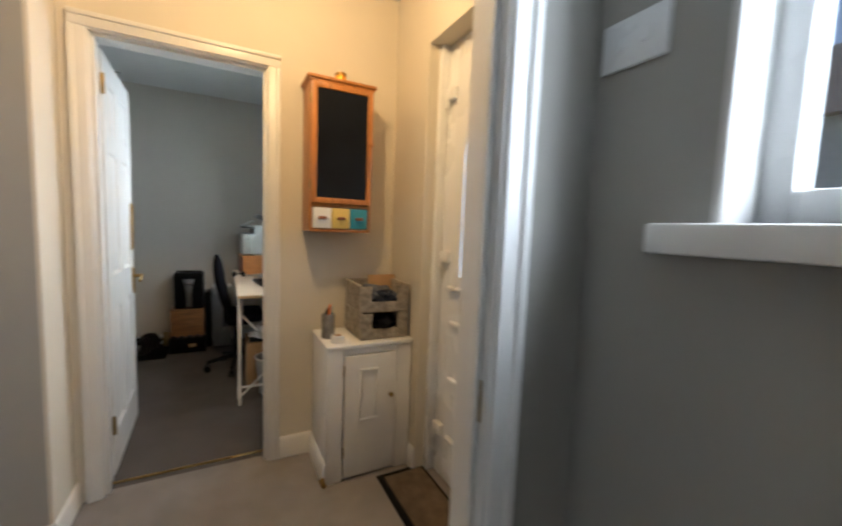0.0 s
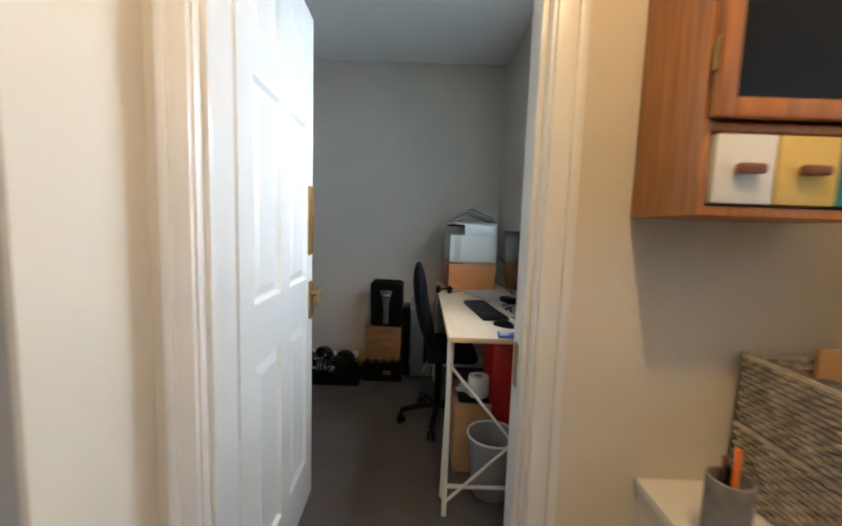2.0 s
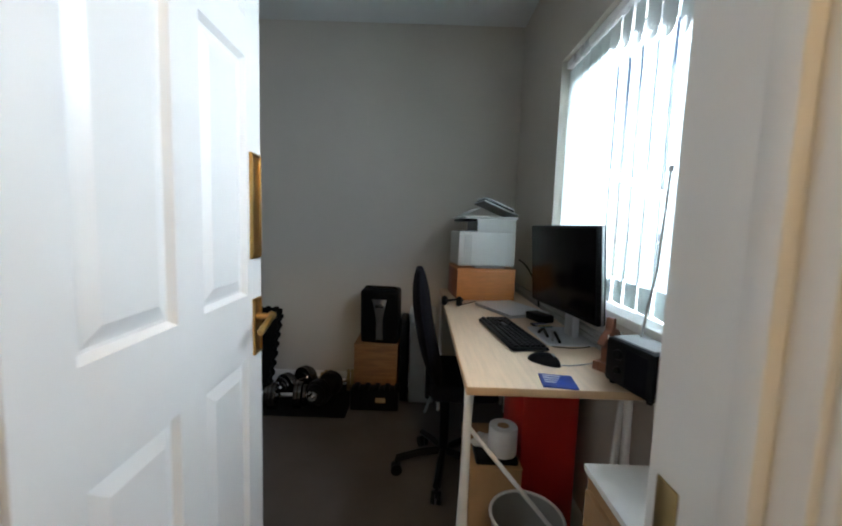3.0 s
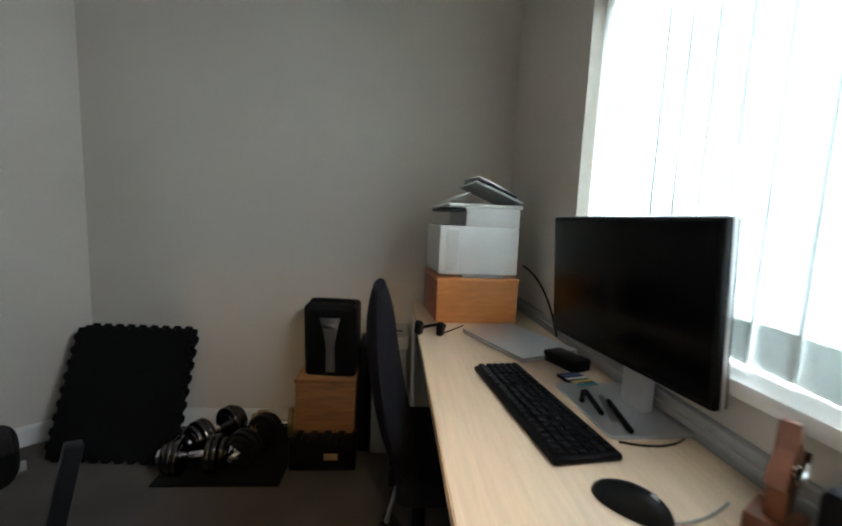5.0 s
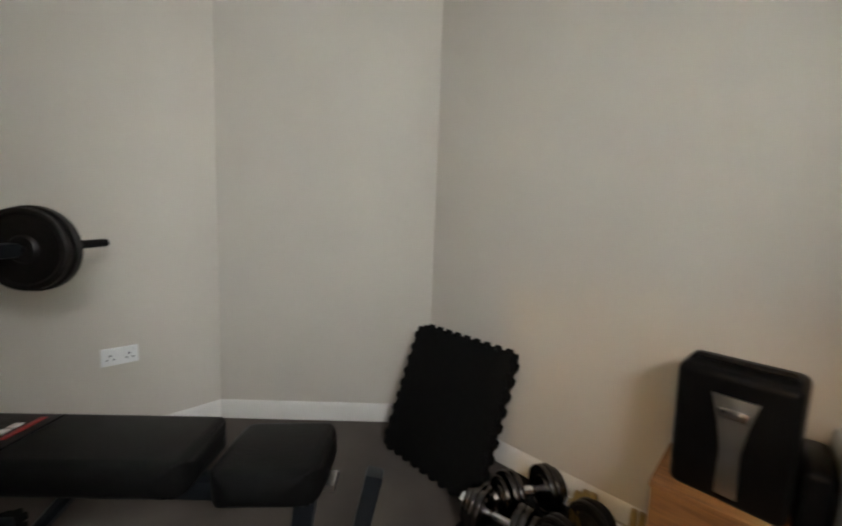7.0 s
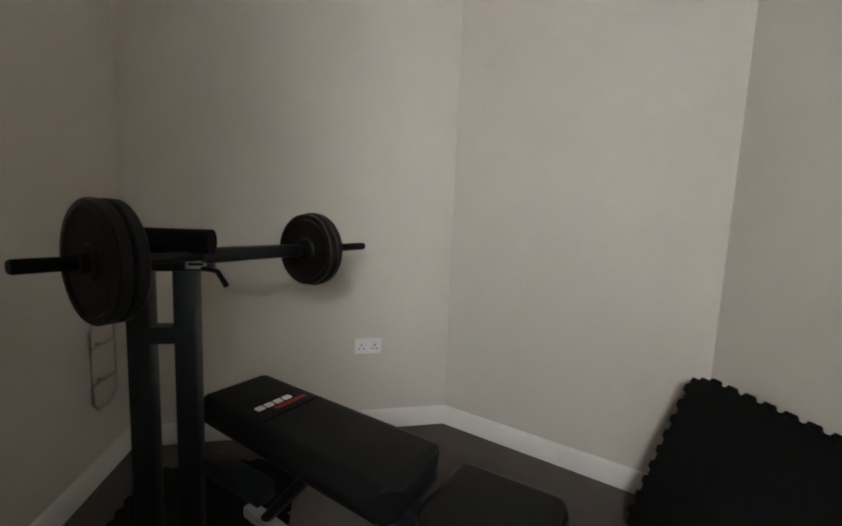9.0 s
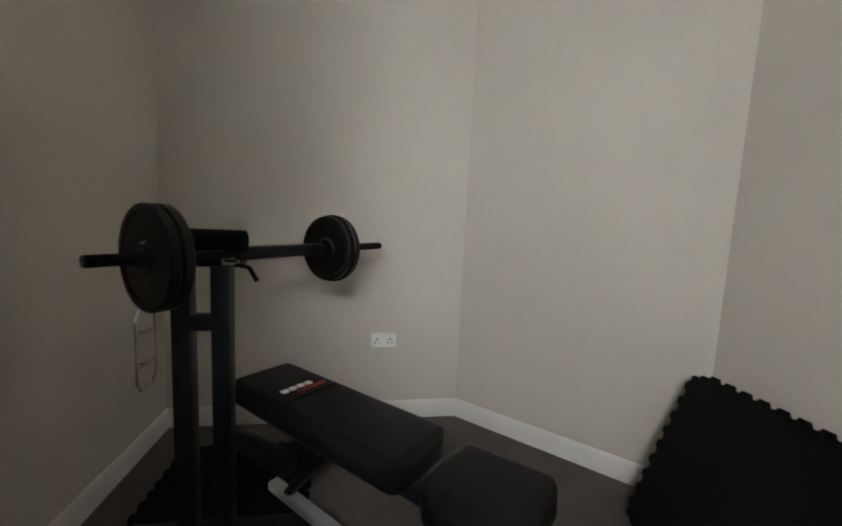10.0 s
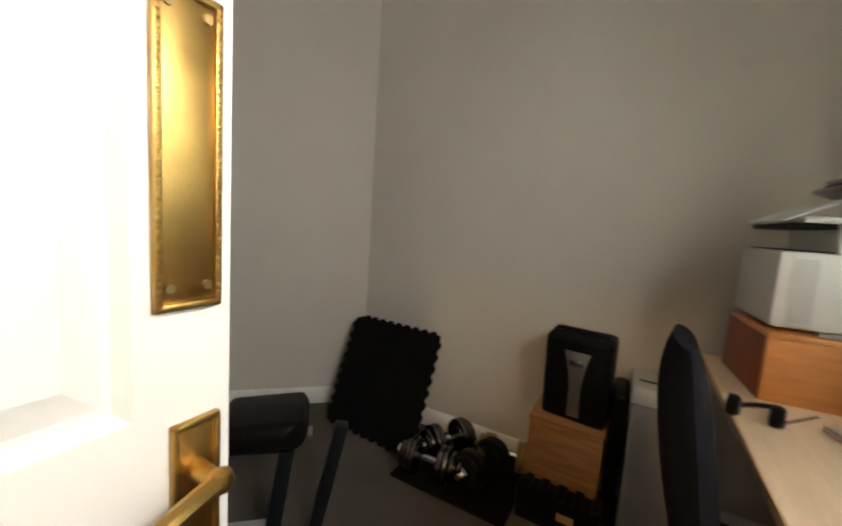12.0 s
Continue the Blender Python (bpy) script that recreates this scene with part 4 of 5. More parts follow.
laptop()
hub = thing("docking_hub", (0.655, 1.415, DZ), "small black docking station on the desk", "hub")
m = pose(0.640, 1.358, DZ, 0, 0, 112)
part("case", box(None, (-0.055, -0.032, 0), (0.055, 0.032, 0.032), 0.006, m), M_BLACK, hub)
part("port", box(None, (-0.03, -0.0335, 0.010), (-0.012, -0.031, 0.018), 0, m), M_STEEL, hub)
part("port", box(None, (0.006, -0.0335, 0.010), (0.024, -0.031, 0.018), 0, m), M_STEEL, hub)


def headphones():
    h = thing("headphones", (0.31, 1.66, DZ), "black over-ear headphones lying on the desk", "headphones")
    c = Vector((0.285, 1.610, DZ))
    for dx, dy in ((-0.034, 0.0), (0.036, -0.012)):
        m = pose(c.x + dx, c.y + dy, DZ + 0.024, 90, 0, 70)
        part("ear_cup", lathe(None, [(0.012, -0.012), (0.023, -0.009), (0.024, 0.004), (0.018, 0.012), (0.010, 0.012)], m, 18), M_BLACK, h)
    pts = [c + Vector((0.036 * math.cos(a) + 0.045 * math.sin(a), 0.055 * math.sin(a), 0.020)) for a in [math.pi * k / 12 for k in range(13)]]
    part("headband", tube(None, pts, 0.006), M_BLACK, h)


headphones()
tagged(part("headphone_cable", tube(None, curve((0.315, 1.60, DZ + 0.003), (0.37, 1.66, DZ + 0.003), (0.42, 1.72, DZ + 0.003)), 0.002, 6), M_BLACK), "thin black cable lying across the desk", "cable")
tagged(part("printer_cable", tube(None, curve((0.66, 1.82, DZ + 0.22), (0.72, 1.72, DZ + 0.18), (0.70, 1.56, DZ + 0.02), 14), 0.004, 6), M_BLACK), "black cable hanging behind the printer", "cable")


def keyboard():
    m = pose(0.461, 1.128, DZ, 0, 0, 97)
    k = thing("keyboard", (0.440, 1.170, DZ), "black full-size computer keyboard", "keyboard")
    part("case", box(None, (-0.195, -0.062, 0.001), (0.195, 0.062, 0.014), 0.006, m), M_BLACK, k)
    widths = [(-0.187, 15, 0.0168), (0.073, 3, 0.0168), (0.128, 4, 0.0155)]
    for row in range(6):
        y = 0.046 - row * 0.0172 - (0.004 if row else 0)
        for x0, n, w in widths:
            for i in range(n):
                if row == 5 and x0 < 0 and 4 <= i <= 9:
                    if i == 4:
                        part("key", box(None, (x0 + i * w, y - 0.007, 0.014), (x0 + 10 * w - 0.003, y + 0.007, 0.021), 0.002, m, 1), M_BLACK, k)
                    continue
                if row == 3 and x0 == 0.073:
                    continue
                part("key", box(None, (x0 + i * w, y - 0.0072, 0.0138), (x0 + (i + 1) * w - 0.0026, y + 0.0072, 0.0210), 0.002, m, 1), M_BLACK, k)


keyboard()


def mouse():
    t = thing("computer_mouse", (0.50, 0.905, DZ), "black wired computer mouse", "mouse")
    m = pose(0.497, 0.848, DZ, 0, 0, 130)
    b = bmesh.new()
    bmesh.ops.create_uvsphere(b, u_segments=24, v_segments=12, radius=1)
    for v in b.verts:
        v.co = Vector((v.co.x * 0.052, v.co.y * (0.028 + 0.004 * v.co.x), max(v.co.z, 0.0) * 0.030 * (1 - 0.22 * v.co.x) + 0.001))
    bmesh.ops.transform(b, matrix=m, verts=b.verts)
    part("shell", b, M_BLACK, t)
    part("wheel", cyl(None, (-0.026, -0.003, 0.027), (-0.026, 0.003, 0.027), 0.006, seg=12, m=m), M_GREYPL, t)
    part("cable", tube(None, curve((0.530, 0.812, DZ + 0.006), (0.580, 0.815, DZ + 0.003), (0.640, 0.850, DZ + 0.003)), 0.0017, 6), M_GREYPL, t, "grey cable")


mouse()
tagged(part("desk_cable", tube(None, curve((0.57, 0.995, DZ + 0.003), (0.64, 0.965, DZ + 0.003), (0.70, 1.005, DZ + 0.003)), 0.0018, 6), M_BLACK), "thin cable beside the monitor stand", "cable")


def monitor():
    t = thing("monitor", (0.645, 1.175, DZ), "large black monitor on a flat silver stand", "monitor")
    b = Vector((0.640, 1.118, DZ))
    m = pose(b.x, b.y, b.z, 0, 0, 92)
    part("base_plate", prism(None, [(-0.105, -0.085), (0.105, -0.085), (0.112, -0.078), (0.112, 0.075), (0.105, 0.085), (-0.105, 0.085), (-0.112, 0.075), (-0.112, -0.078)], 0, 0.008, m, 0.002), M_SILVER, t, "flat silver base plate")
    part("stem", box(None, (-0.034, -0.055, 0.008), (0.034, -0.028, 0.30), 0.005, m), M_SILVER, t)
    pm = pose(0.664, 1.182, DZ, 0, 0, 98) @ pose(0, 0, 0.085, -4)
    c = part("casing", box(None, (-0.240, -0.022, 0.0), (0.240, 0.010, 0.318), 0.006, pm), M_BLACK, t)
    part("screen", box(None, (-0.232, 0.0095, 0.014), (0.232, 0.0115, 0.310), 0.001, pm), M_SCREEN, c, "dark glossy screen")
    part("edge_trim", box(None, (-0.2415, -0.014, -0.001), (0.2415, -0.004, 0.3195), 0.003, pm), M_STEEL, c)


monitor()
for k, (x, y, a, m, L, label) in enumerate(((0.580, 1.18, 60, M_BLACK, 0.10, "black pen"), (0.592, 1.145, 52, M_STEEL, 0.12, "silver pen"), (0.603, 1.125, 58, M_BLACK, 0.12, "black marker pen"), (0.570, 1.205, 40, M_BLACK, 0.05, "short black stylus"))):
    mm = pose(x + 0.01, y - 0.057, DZ + 0.0085 + 0.0055, 0, 0, a + 20)
    tagged(part("pen", tube(None, [(-L / 2, 0, 0), (L / 2 - 0.012, 0, 0), (L / 2, 0, -0.001)], 0.0055, 8, mm), m), f"{label} lying on the monitor base", "pen", "pens on the monitor base")
cards = thing("card_pack", (0.605, 1.30, DZ), "small pack of striped coloured cards on the desk", "cards")
part("pack", box(None, (-0.030, -0.042, 0), (0.030, 0.042, 0.008), 0.001, pose(0.620, 1.248, DZ, 0, 0, 14)), M_BLACK, cards)
for k, m in enumerate((M_TEAL, M_YELLOW, M_PAPER, M_BLUE)):
    part("stripe", box(None, (-0.028, -0.034 + k * 0.018, 0.008), (0.028, -0.024 + k * 0.018, 0.0086), 0, pose(0.620, 1.248, DZ, 0, 0, 14)), m, cards)

# carved wooden ornament with a metal disc
tr = thing("wooden_ornament", (0.635, 0.875, DZ), "carved dark wooden ornament with a silver ring on a block", "ornament")
m = pose(0.658, 0.803, DZ, 0, 0, 30)
part("base", box(None, (-0.030, -0.026, 0), (0.030, 0.026, 0.026), 0.003, m), M_WALNUT, tr)
up = m @ Matrix(((1, 0, 0, 0), (0, 0, -1, 0.010), (0, 1, 0, 0), (0, 0, 0, 1)))
part("figure", prism(None, [(-0.018, 0.026), (0.022, 0.026), (0.024, 0.075), (0.044, 0.092), (0.022, 0.118), (0.010, 0.118), (0.008, 0.150), (-0.006, 0.150), (-0.010, 0.116), (-0.030, 0.098), (-0.042, 0.078), (-0.022, 0.068)], 0.0, 0.022, up, 0.003), M_WALNUT, tr)
ringb = tube(None, [Vector((0.028 * math.cos(a), 0.028 * math.sin(a) + 0.105, 0.026)) for a in [math.pi * (0.95 + 1.1 * k / 16) for k in range(17)]], 0.004, 8, up)
part("ring", ringb, M_CHROME, tr, "silver crescent")

book = thing("blue_booklet", (0.465, 0.76, DZ), "thin navy booklet with pale lettering on the desk", "booklet")
m = pose(0.487, 0.708, DZ, 0, 0, -8)
part("cover", box(None, (-0.042, -0.042, 0), (0.042, 0.042, 0.004), 0.001, m), M_BLUE, book)
for k in range(4):
    part("print", box(None, (-0.034, 0.026 - k * 0.014, 0.0041), (0.012 - k * 0.006, 0.030 - k * 0.014, 0.0046), 0, m), M_PAPER, book, "pale bar of print")


def radio():
    t = thing("table_radio", (0.64, 0.73, DZ), "black table radio with a raised telescopic aerial", "radio")
    m = pose(0.688, 0.668, DZ, 0, 0, 12) @ Matrix.Diagonal((0.85, 1, 1, 1))
    part("case", box(None, (-0.072, -0.078, 0.006), (0.072, 0.078, 0.120), 0.012, m), M_BLACK, t)
    part("top_panel", box(None, (-0.058, -0.064, 0.119), (0.058, 0.064, 0.123), 0.003, m), M_GREYPL, t, "grey top panel")
    part("dial", lathe(None, [(0.013, 0), (0.013, 0.006), (0.011, 0.009), (0.0001, 0.009)], m @ pose(-0.072, 0.028, 0.085, 0, -90), 16), M_BLACK, t)
    part("dial", lathe(None, [(0.010, 0), (0.010, 0.006), (0.008, 0.008), (0.0001, 0.008)], m @ pose(-0.072, 0.028, 0.045, 0, -90), 16), M_BLACK, t)
    part("grille", box(None, (-0.0735, -0.060, 0.018), (-0.071, 0.005, 0.105), 0.001, m), M_FABRIC, t)
    for x in (-0.055, 0.055):
        for y in (-0.06, 0.06):
            part("foot", cyl(None, (x, y, 0), (x, y, 0.007), 0.007, seg=8, m=m), M_RUBBER, t)
    bm = tube(None, [(0.690, 0.715, DZ + 0.11), (0.7015, 0.690, DZ + 0.30), (0.706, 0.682, DZ + 0.53)], 0.0032, 6)
    cyl(bm, (0.706, 0.682, DZ + 0.53), (0.7062, 0.6815, DZ + 0.542), 0.0055)
    part("aerial", bm, M_STEEL, t, "thin steel aerial")


radio()

# under and beside the desk
bc = thing("bedside_cabinet", (0.68, 0.40, 0), "light wooden drawer cabinet with a white top", "cabinet")
part("body", box(None, (0.53, 0.115, 0.0), (0.745, 0.60, 0.575), 0.003), M_CARD, bc)
part("top", box(None, (0.522, 0.110, 0.575), (0.748, 0.608, 0.592), 0.003), M_PAPER, bc, "white laminate top")
for z in (0.04, 0.30):
    dr = part("drawer", box(None, (0.518, 0.13, z), (0.530, 0.585, z + 0.245), 0.003), M_CARD, bc)
    part("handle", tube(None, [(0.518, 0.30, z + 0.16), (0.500, 0.31, z + 0.155), (0.500, 0.40, z + 0.155), (0.518, 0.41, z + 0.16)], 0.005), M_STEEL, dr, "curved metal handle")

bn = thing("waste_bin", (0.47, 0.80, 0), "round translucent grey waste bin with a pale rim", "bin")
M_BIN = mat("frosted_bin_plastic", (0.34, 0.34, 0.33), 0.45, vary=0.05)
part("bucket", lathe(None, [(0.080, 0), (0.083, 0.004), (0.108, 0.26), (0.105, 0.262), (0.079, 0.010), (0.0001, 0.009)], pose(0.475, 0.845, 0)), M_BIN, bn)
part("rim", tube(None, [(0.475 + 0.109 * math.cos(a), 0.845 + 0.109 * math.sin(a), 0.262) for a in [2 * math.pi * k / 32 for k in range(33)]], 0.005), M_PAPER, bn)
rb = thing("red_box", (0.60, 1.15, 0), "tall bright red plastic box under the desk", "box")
part("body", box(None, (0.500, 1.04, 0), (0.700, 1.32, 0.60), 0.012), M_RED, rb)
part("lid", box(None, (0.494, 1.034, 0.600), (0.706, 1.326, 0.625), 0.008), M_RED, rb)
cb = thing("cardboard_box", (0.40, 1.0, 0), "plain brown cardboard box on the carpet", "box")
part("body", box(None, (0.318, 0.87 + 0.09, 0.0), (0.488, 1.25, 0.33), 0.003), M_CARD, cb)
part("flap", box(None, (0.316, 0.958, 0.330), (0.490, 1.252, 0.334), 0.001), M_CARD, cb)
ty = thing("black_tray", (0.40, 1.03, 0.334), "black plastic tray holding paper on the cardboard box", "tray")
part("tray", box(None, (0.335, 0.972, 0.334), (0.480, 1.10, 0.356), 0.008), M_BLACK, ty)
heap("crumpled_paper", (0.372, 1.06, 0.372), (0.035, 0.030, 0.022), M_PAPER, "crumpled white paper on the black tray", 5, "paper")
tp = thing("toilet_roll", (0.432, 1.02, 0.356), "white toilet paper roll standing on the tray", "toilet roll")
part("paper", lathe(None, [(0.020, 0), (0.047, 0), (0.049, 0.004), (0.049, 0.092), (0.047, 0.096), (0.021, 0.096), (0.020, 0.092)], pose(0.432, 1.022, 0.356)), M_PAPER, tp)
part("core", lathe(None, [(0.017, 0.001), (0.0198, 0.001), (0.0198, 0.095), (0.017, 0.095)], pose(0.432, 1.022, 0.356), 16), M_CARD, tp)


def office_chair():
    t = thing("office_chair", (0.165, 1.42, 0), "black fabric office chair pushed to the desk", "chair")
    b = bmesh.new()
    # back rest: a curved shell standing on edge to the desk
    cols = []
    for j in range(15):
        v = j / 14
        z = 0.46 + 0.485 * v
        half = 0.235 * (1 - 0.55 * abs(2 * v - 1.0) ** 3.2)
        lean = 0.10 * v * v - 0.035 * math.sin(math.pi * v)
        ring = []
        for k in range(20):
            a = 2 * math.pi * k / 20
            ring.append(b.verts.new((0.220 - 0.125 * v + lean * 0.3 + 0.040 * math.sin(a) * (1 - 0.6 * abs(2 * v - 1) ** 4), 1.39 + half * math.cos(a), z)))
        cols.append(ring)
    for p, q in zip(cols, cols[1:]):
        for k in range(20):
            b.faces.new((p[k], p[(k + 1) % 20], q[(k + 1) % 20], q[k]))
    b.faces.new(list(reversed(cols[0])))
    b.faces.new(cols[-1])
    bmesh.ops.recalc_face_normals(b, faces=b.faces[:])
    part("backrest", b, M_FABRIC, t)
    part("seat", box(None, (0.185, 1.22, 0.42), (0.46, 1.64, 0.485), 0.030, None, 4), M_FABRIC, t)
    part("back_support", box(None, (0.165, 1.40, 0.36), (0.190, 1.46, 0.60), 0.006), M_BLACK, t)
    part("mechanism", box(None, (0.165, 1.38, 0.365), (0.36, 1.48, 0.42), 0.008), M_BLACK, t)
    part("gas_lift", cyl(None, (0.26, 1.43, 0.09), (0.26, 1.43, 0.37), 0.022), M_BLACK, t)
    for k in range(5):
        a = radians(72 * k + 188)
        e = Vector((0.26 + 0.215 * math.cos(a), 1.43 + 0.215 * math.sin(a), 0.075))
        part("base_arm", tube(None, [(0.26, 1.43, 0.105), (0.26 + 0.1 * math.cos(a), 1.43 + 0.1 * math.sin(a), 0.10), e], 0.017), M_BLACK, t)
        n = Vector((-math.sin(a), math.cos(a), 0))
        c = Vector((e.x, e.y, 0.026))
        wheel = cyl(None, c - n * 0.020, c - n * 0.004, 0.026)
        cyl(wheel, c + n * 0.004, c + n * 0.020, 0.026)
        cyl(wheel, c, e, 0.008)
        part("castor", wheel, M_BLACK, t)
    part("lever", tube(None, [(0.19, 1.36, 0.385), (0.165, 1.25, 0.375)], 0.006), M_STEEL, t)


office_chair()

# ---- along the far wall ----
crate = thing("wooden_crate", (-0.17, 2.15, 0), "bare timber box on the carpet by the wall", "box")
part("body", box(None, (-0.270, 2.06, 0.0), (0.000, 2.32, 0.365), 0.004), M_PINE, crate)
part("lid", box(None, (-0.274, 2.056, 0.365), (0.004, 2.322, 0.382), 0.003), M_PINE, crate)


def heater():
    t = thing("fan_heater", (-0.11, 2.15, 0.382), "black upright shredder-like heater with a silver front strip", "heater")
    m = pose(-0.110, 2.17, 0.382, 4, 0, -6)
    part("case", box(None, (-0.125, -0.075, 0.0), (0.115, 0.075, 0.345), 0.022, m, 4), M_BLACK, t)
    part("top_handle", tube(None, [(-0.11, -0.01, 0.338), (-0.10, -0.01, 0.354), (0.09, -0.01, 0.354), (0.10, -0.01, 0.338)], 0.008, m=m), M_BLACK, t)
    f = m @ Matrix(((1, 0, 0, 0), (0, 0, -1, -0.074), (0, 1, 0, 0), (0, 0, 0, 1)))
    part("front_strip", prism(None, [(-0.022, 0.03), (0.022, 0.03), (0.020, 0.15), (0.030, 0.22), (0.046, 0.29), (-0.046, 0.29), (-0.030, 0.22), (-0.020, 0.15)], 0.0, 0.009, f, 0.002), M_STEEL, t, "brushed silver front strip")
    part("badge", box(None, (-0.028, 0.235, 0.0085), (0.028, 0.262, 0.0125), 0.003, f), M_CHROME, t)


heater()
sh = thing("paper_shredder", (0.14, 2.2, 0), "pale grey waste container with a slotted lid", "shredder")
part("bin", box(None, (0.072, 2.09, 0.0), (0.235, 2.31, 0.52), 0.012), M_GREYPL, sh)
part("head", box(None, (0.066, 2.082, 0.520), (0.241, 2.318, 0.585), 0.012), M_PRINTER, sh, "white head with slot")
part("slot", box(None, (0.09, 2.16, 0.583), (0.21, 2.175, 0.5875), 0.001), M_BLACK, sh)
sb = thing("black_speaker_box", (0.0, 2.2, 0), "slim black upright case beside the timber box", "case")
part("case", box(None, (0.010, 2.10, 0.0), (0.062, 2.31, 0.535), 0.015, None, 3), M_BLACK, sb)


def tool_case():
    t = thing("tool_case", (-0.10, 1.98, 0), "black plastic tool case lying in front of the box", "tool case")
    part("shell", box(None, (-0.275, 1.965, 0.0), (0.020, 2.050, 0.135), 0.010), M_BLACK, t)
    for k in range(5):
        x = -0.255 + k * 0.062
        part("rib", box(None, (x, 1.962, 0.127), (x + 0.032, 2.048, 0.146), 0.005), M_BLACK, t)
    part("label_patch", box(None, (-0.12, 1.962, 0.055), (-0.06, 1.966, 0.085), 0.001), M_CARD, t, "tan label")
    part("latch", box(None, (-0.22, 1.960, 0.07), (-0.19, 1.966, 0.105), 0.002), M_RUBBER, t)


tool_case()
tagged(part("dumbbell_mat", box(None, (-0.80, 1.87, 0.0), (-0.285, 2.315, 0.010), 0.003), M_FOAM), "black rubber mat under the dumbbells", "mat")


def dumbbell(place, heading, r, material, label, length=0.30):
    t = thing("dumbbell", place, label, "dumbbell", "dumbbells on the mat")
    m = pose(*place, 0, 0, heading) @ pose(0, 0, r, 0, 90)
    L = length / 2
    part("bar", cyl(None, (0, 0, -L), (0, 0, L), 0.0125, m=m), M_CHROME, t, "chrome bar")
    part("grip", lathe(None, [(0.013, -0.055), (0.016, -0.03), (0.017, 0), (0.016, 0.03), (0.013, 0.055)], m, 16), M_CHROME, t)
    for s in (-1, 1):
        for k, rr in enumerate((r, r, r * 0.82)):
            z = s * (0.062 + k * 0.024)
            w = 0.021
            prof = [(0.013, -w / 2), (rr * 0.55, -w / 2), (rr * 0.6, -w / 2 + 0.005), (rr * 0.86, -w / 2 + 0.005), (rr * 0.9, -w / 2), (rr - 0.002, -w / 2), (rr, -w / 2 + 0.003), (rr, w / 2 - 0.003), (rr - 0.002, w / 2), (rr * 0.9, w / 2), (rr * 0.86, w / 2 - 0.005), (rr * 0.6, w / 2 - 0.005), (rr * 0.55, w / 2), (0.013, w / 2)]
            part("weight_plate", lathe(None, prof, m @ Matrix.Translation((0, 0, z)), 32), material, t)
        part("collar", lathe(None, [(0.013, -0.010), (0.028, -0.010), (0.032, 0.0), (0.028, 0.010), (0.013, 0.010)], m @ Matrix.Translation((0, 0, s * (0.062 + 0.075))), 6), M_CHROME, t, "chrome spin collar")
    return t


M_CHROMEPLATE = mat("dark_chrome_plate", (0.10, 0.095, 0.09), 0.2, 1.0, vary=0.3, scale=20)
dumbbell((-0.655, 1.955, 0.010), 6, 0.078, M_CHROMEPLATE, "chrome dumbbell with round plates on the mat")
dumbbell((-0.655, 2.14, 0.010), 60, 0.082, M_CHROMEPLATE, "dark chrome dumbbell resting behind another")
dumbbell((-0.455, 2.08, 0.010), 74, 0.078, M_IRON, "rusty iron dumbbell with plates on the mat", 0.34)
dumbbell((-0.395, 2.22, 0.010), 10, 0.070, M_OLDBRASS, "brownish dumbbell near the skirting board")


# interlocking foam tiles
def foam_outline(w, h, teeth, depth):
    pts = []
    for (ax, ay), (bx, by), (nx, ny) in (((0, 0), (w, 0), (0, -1)), ((w, 0), (w, h), (1, 0)), ((w, h), (0, h), (0, 1)), ((0, h), (0, 0), (-1, 0))):
        n = teeth * 2 + 1
        for k in range(n):
            o = depth if k % 2 else 0
            for s in (0.0, 0.25, 0.75):
                u = (k + s + 0.12) / (n + 0.2)
                pts.append((ax + (bx - ax) * u + nx * o, ay + (by - ay) * u + ny * o))
    return pts


def foam_tile(m, w, h, t, label, group):
    ob = tagged(part("foam_tile", prism(None, foam_outline(w, h, 9, 0.012), 0, t, m), M_FOAM), label, "foam mat", group)
    return ob


lean = Matrix.Translation((-1.335, 2.045, 0.012)) @ pose(0, 0, 0, 0, 0, -3) @ pose(0, 0, 0, 69)
for k in range(3):
    foam_tile(lean @ pose(0.014 * (k % 2), 0.012 * (k % 3 == 1), -0.017 * k - 0.001), 0.53, 0.57, 0.0155, "black interlocking foam tile leaning on the wall", "leaning foam tiles")
foam_tile(pose(-1.32, 0.62, 0.001, 0, 0, 0), 0.56, 0.56, 0.013, "black interlocking foam tile lying under the bench", "floor foam tiles")
foam_tile(pose(-1.90, 0.30, 0.001, 0, 0, 0), 0.56, 0.56, 0.013, "black interlocking foam tile lying under the bench", "floor foam tiles")
foam_tile(pose(-1.32, 0.04 + 0.08, 0.001, 0, 0, 0), 0.56, 0.47, 0.013, "black interlocking foam tile lying under the bench", "floor foam tiles")


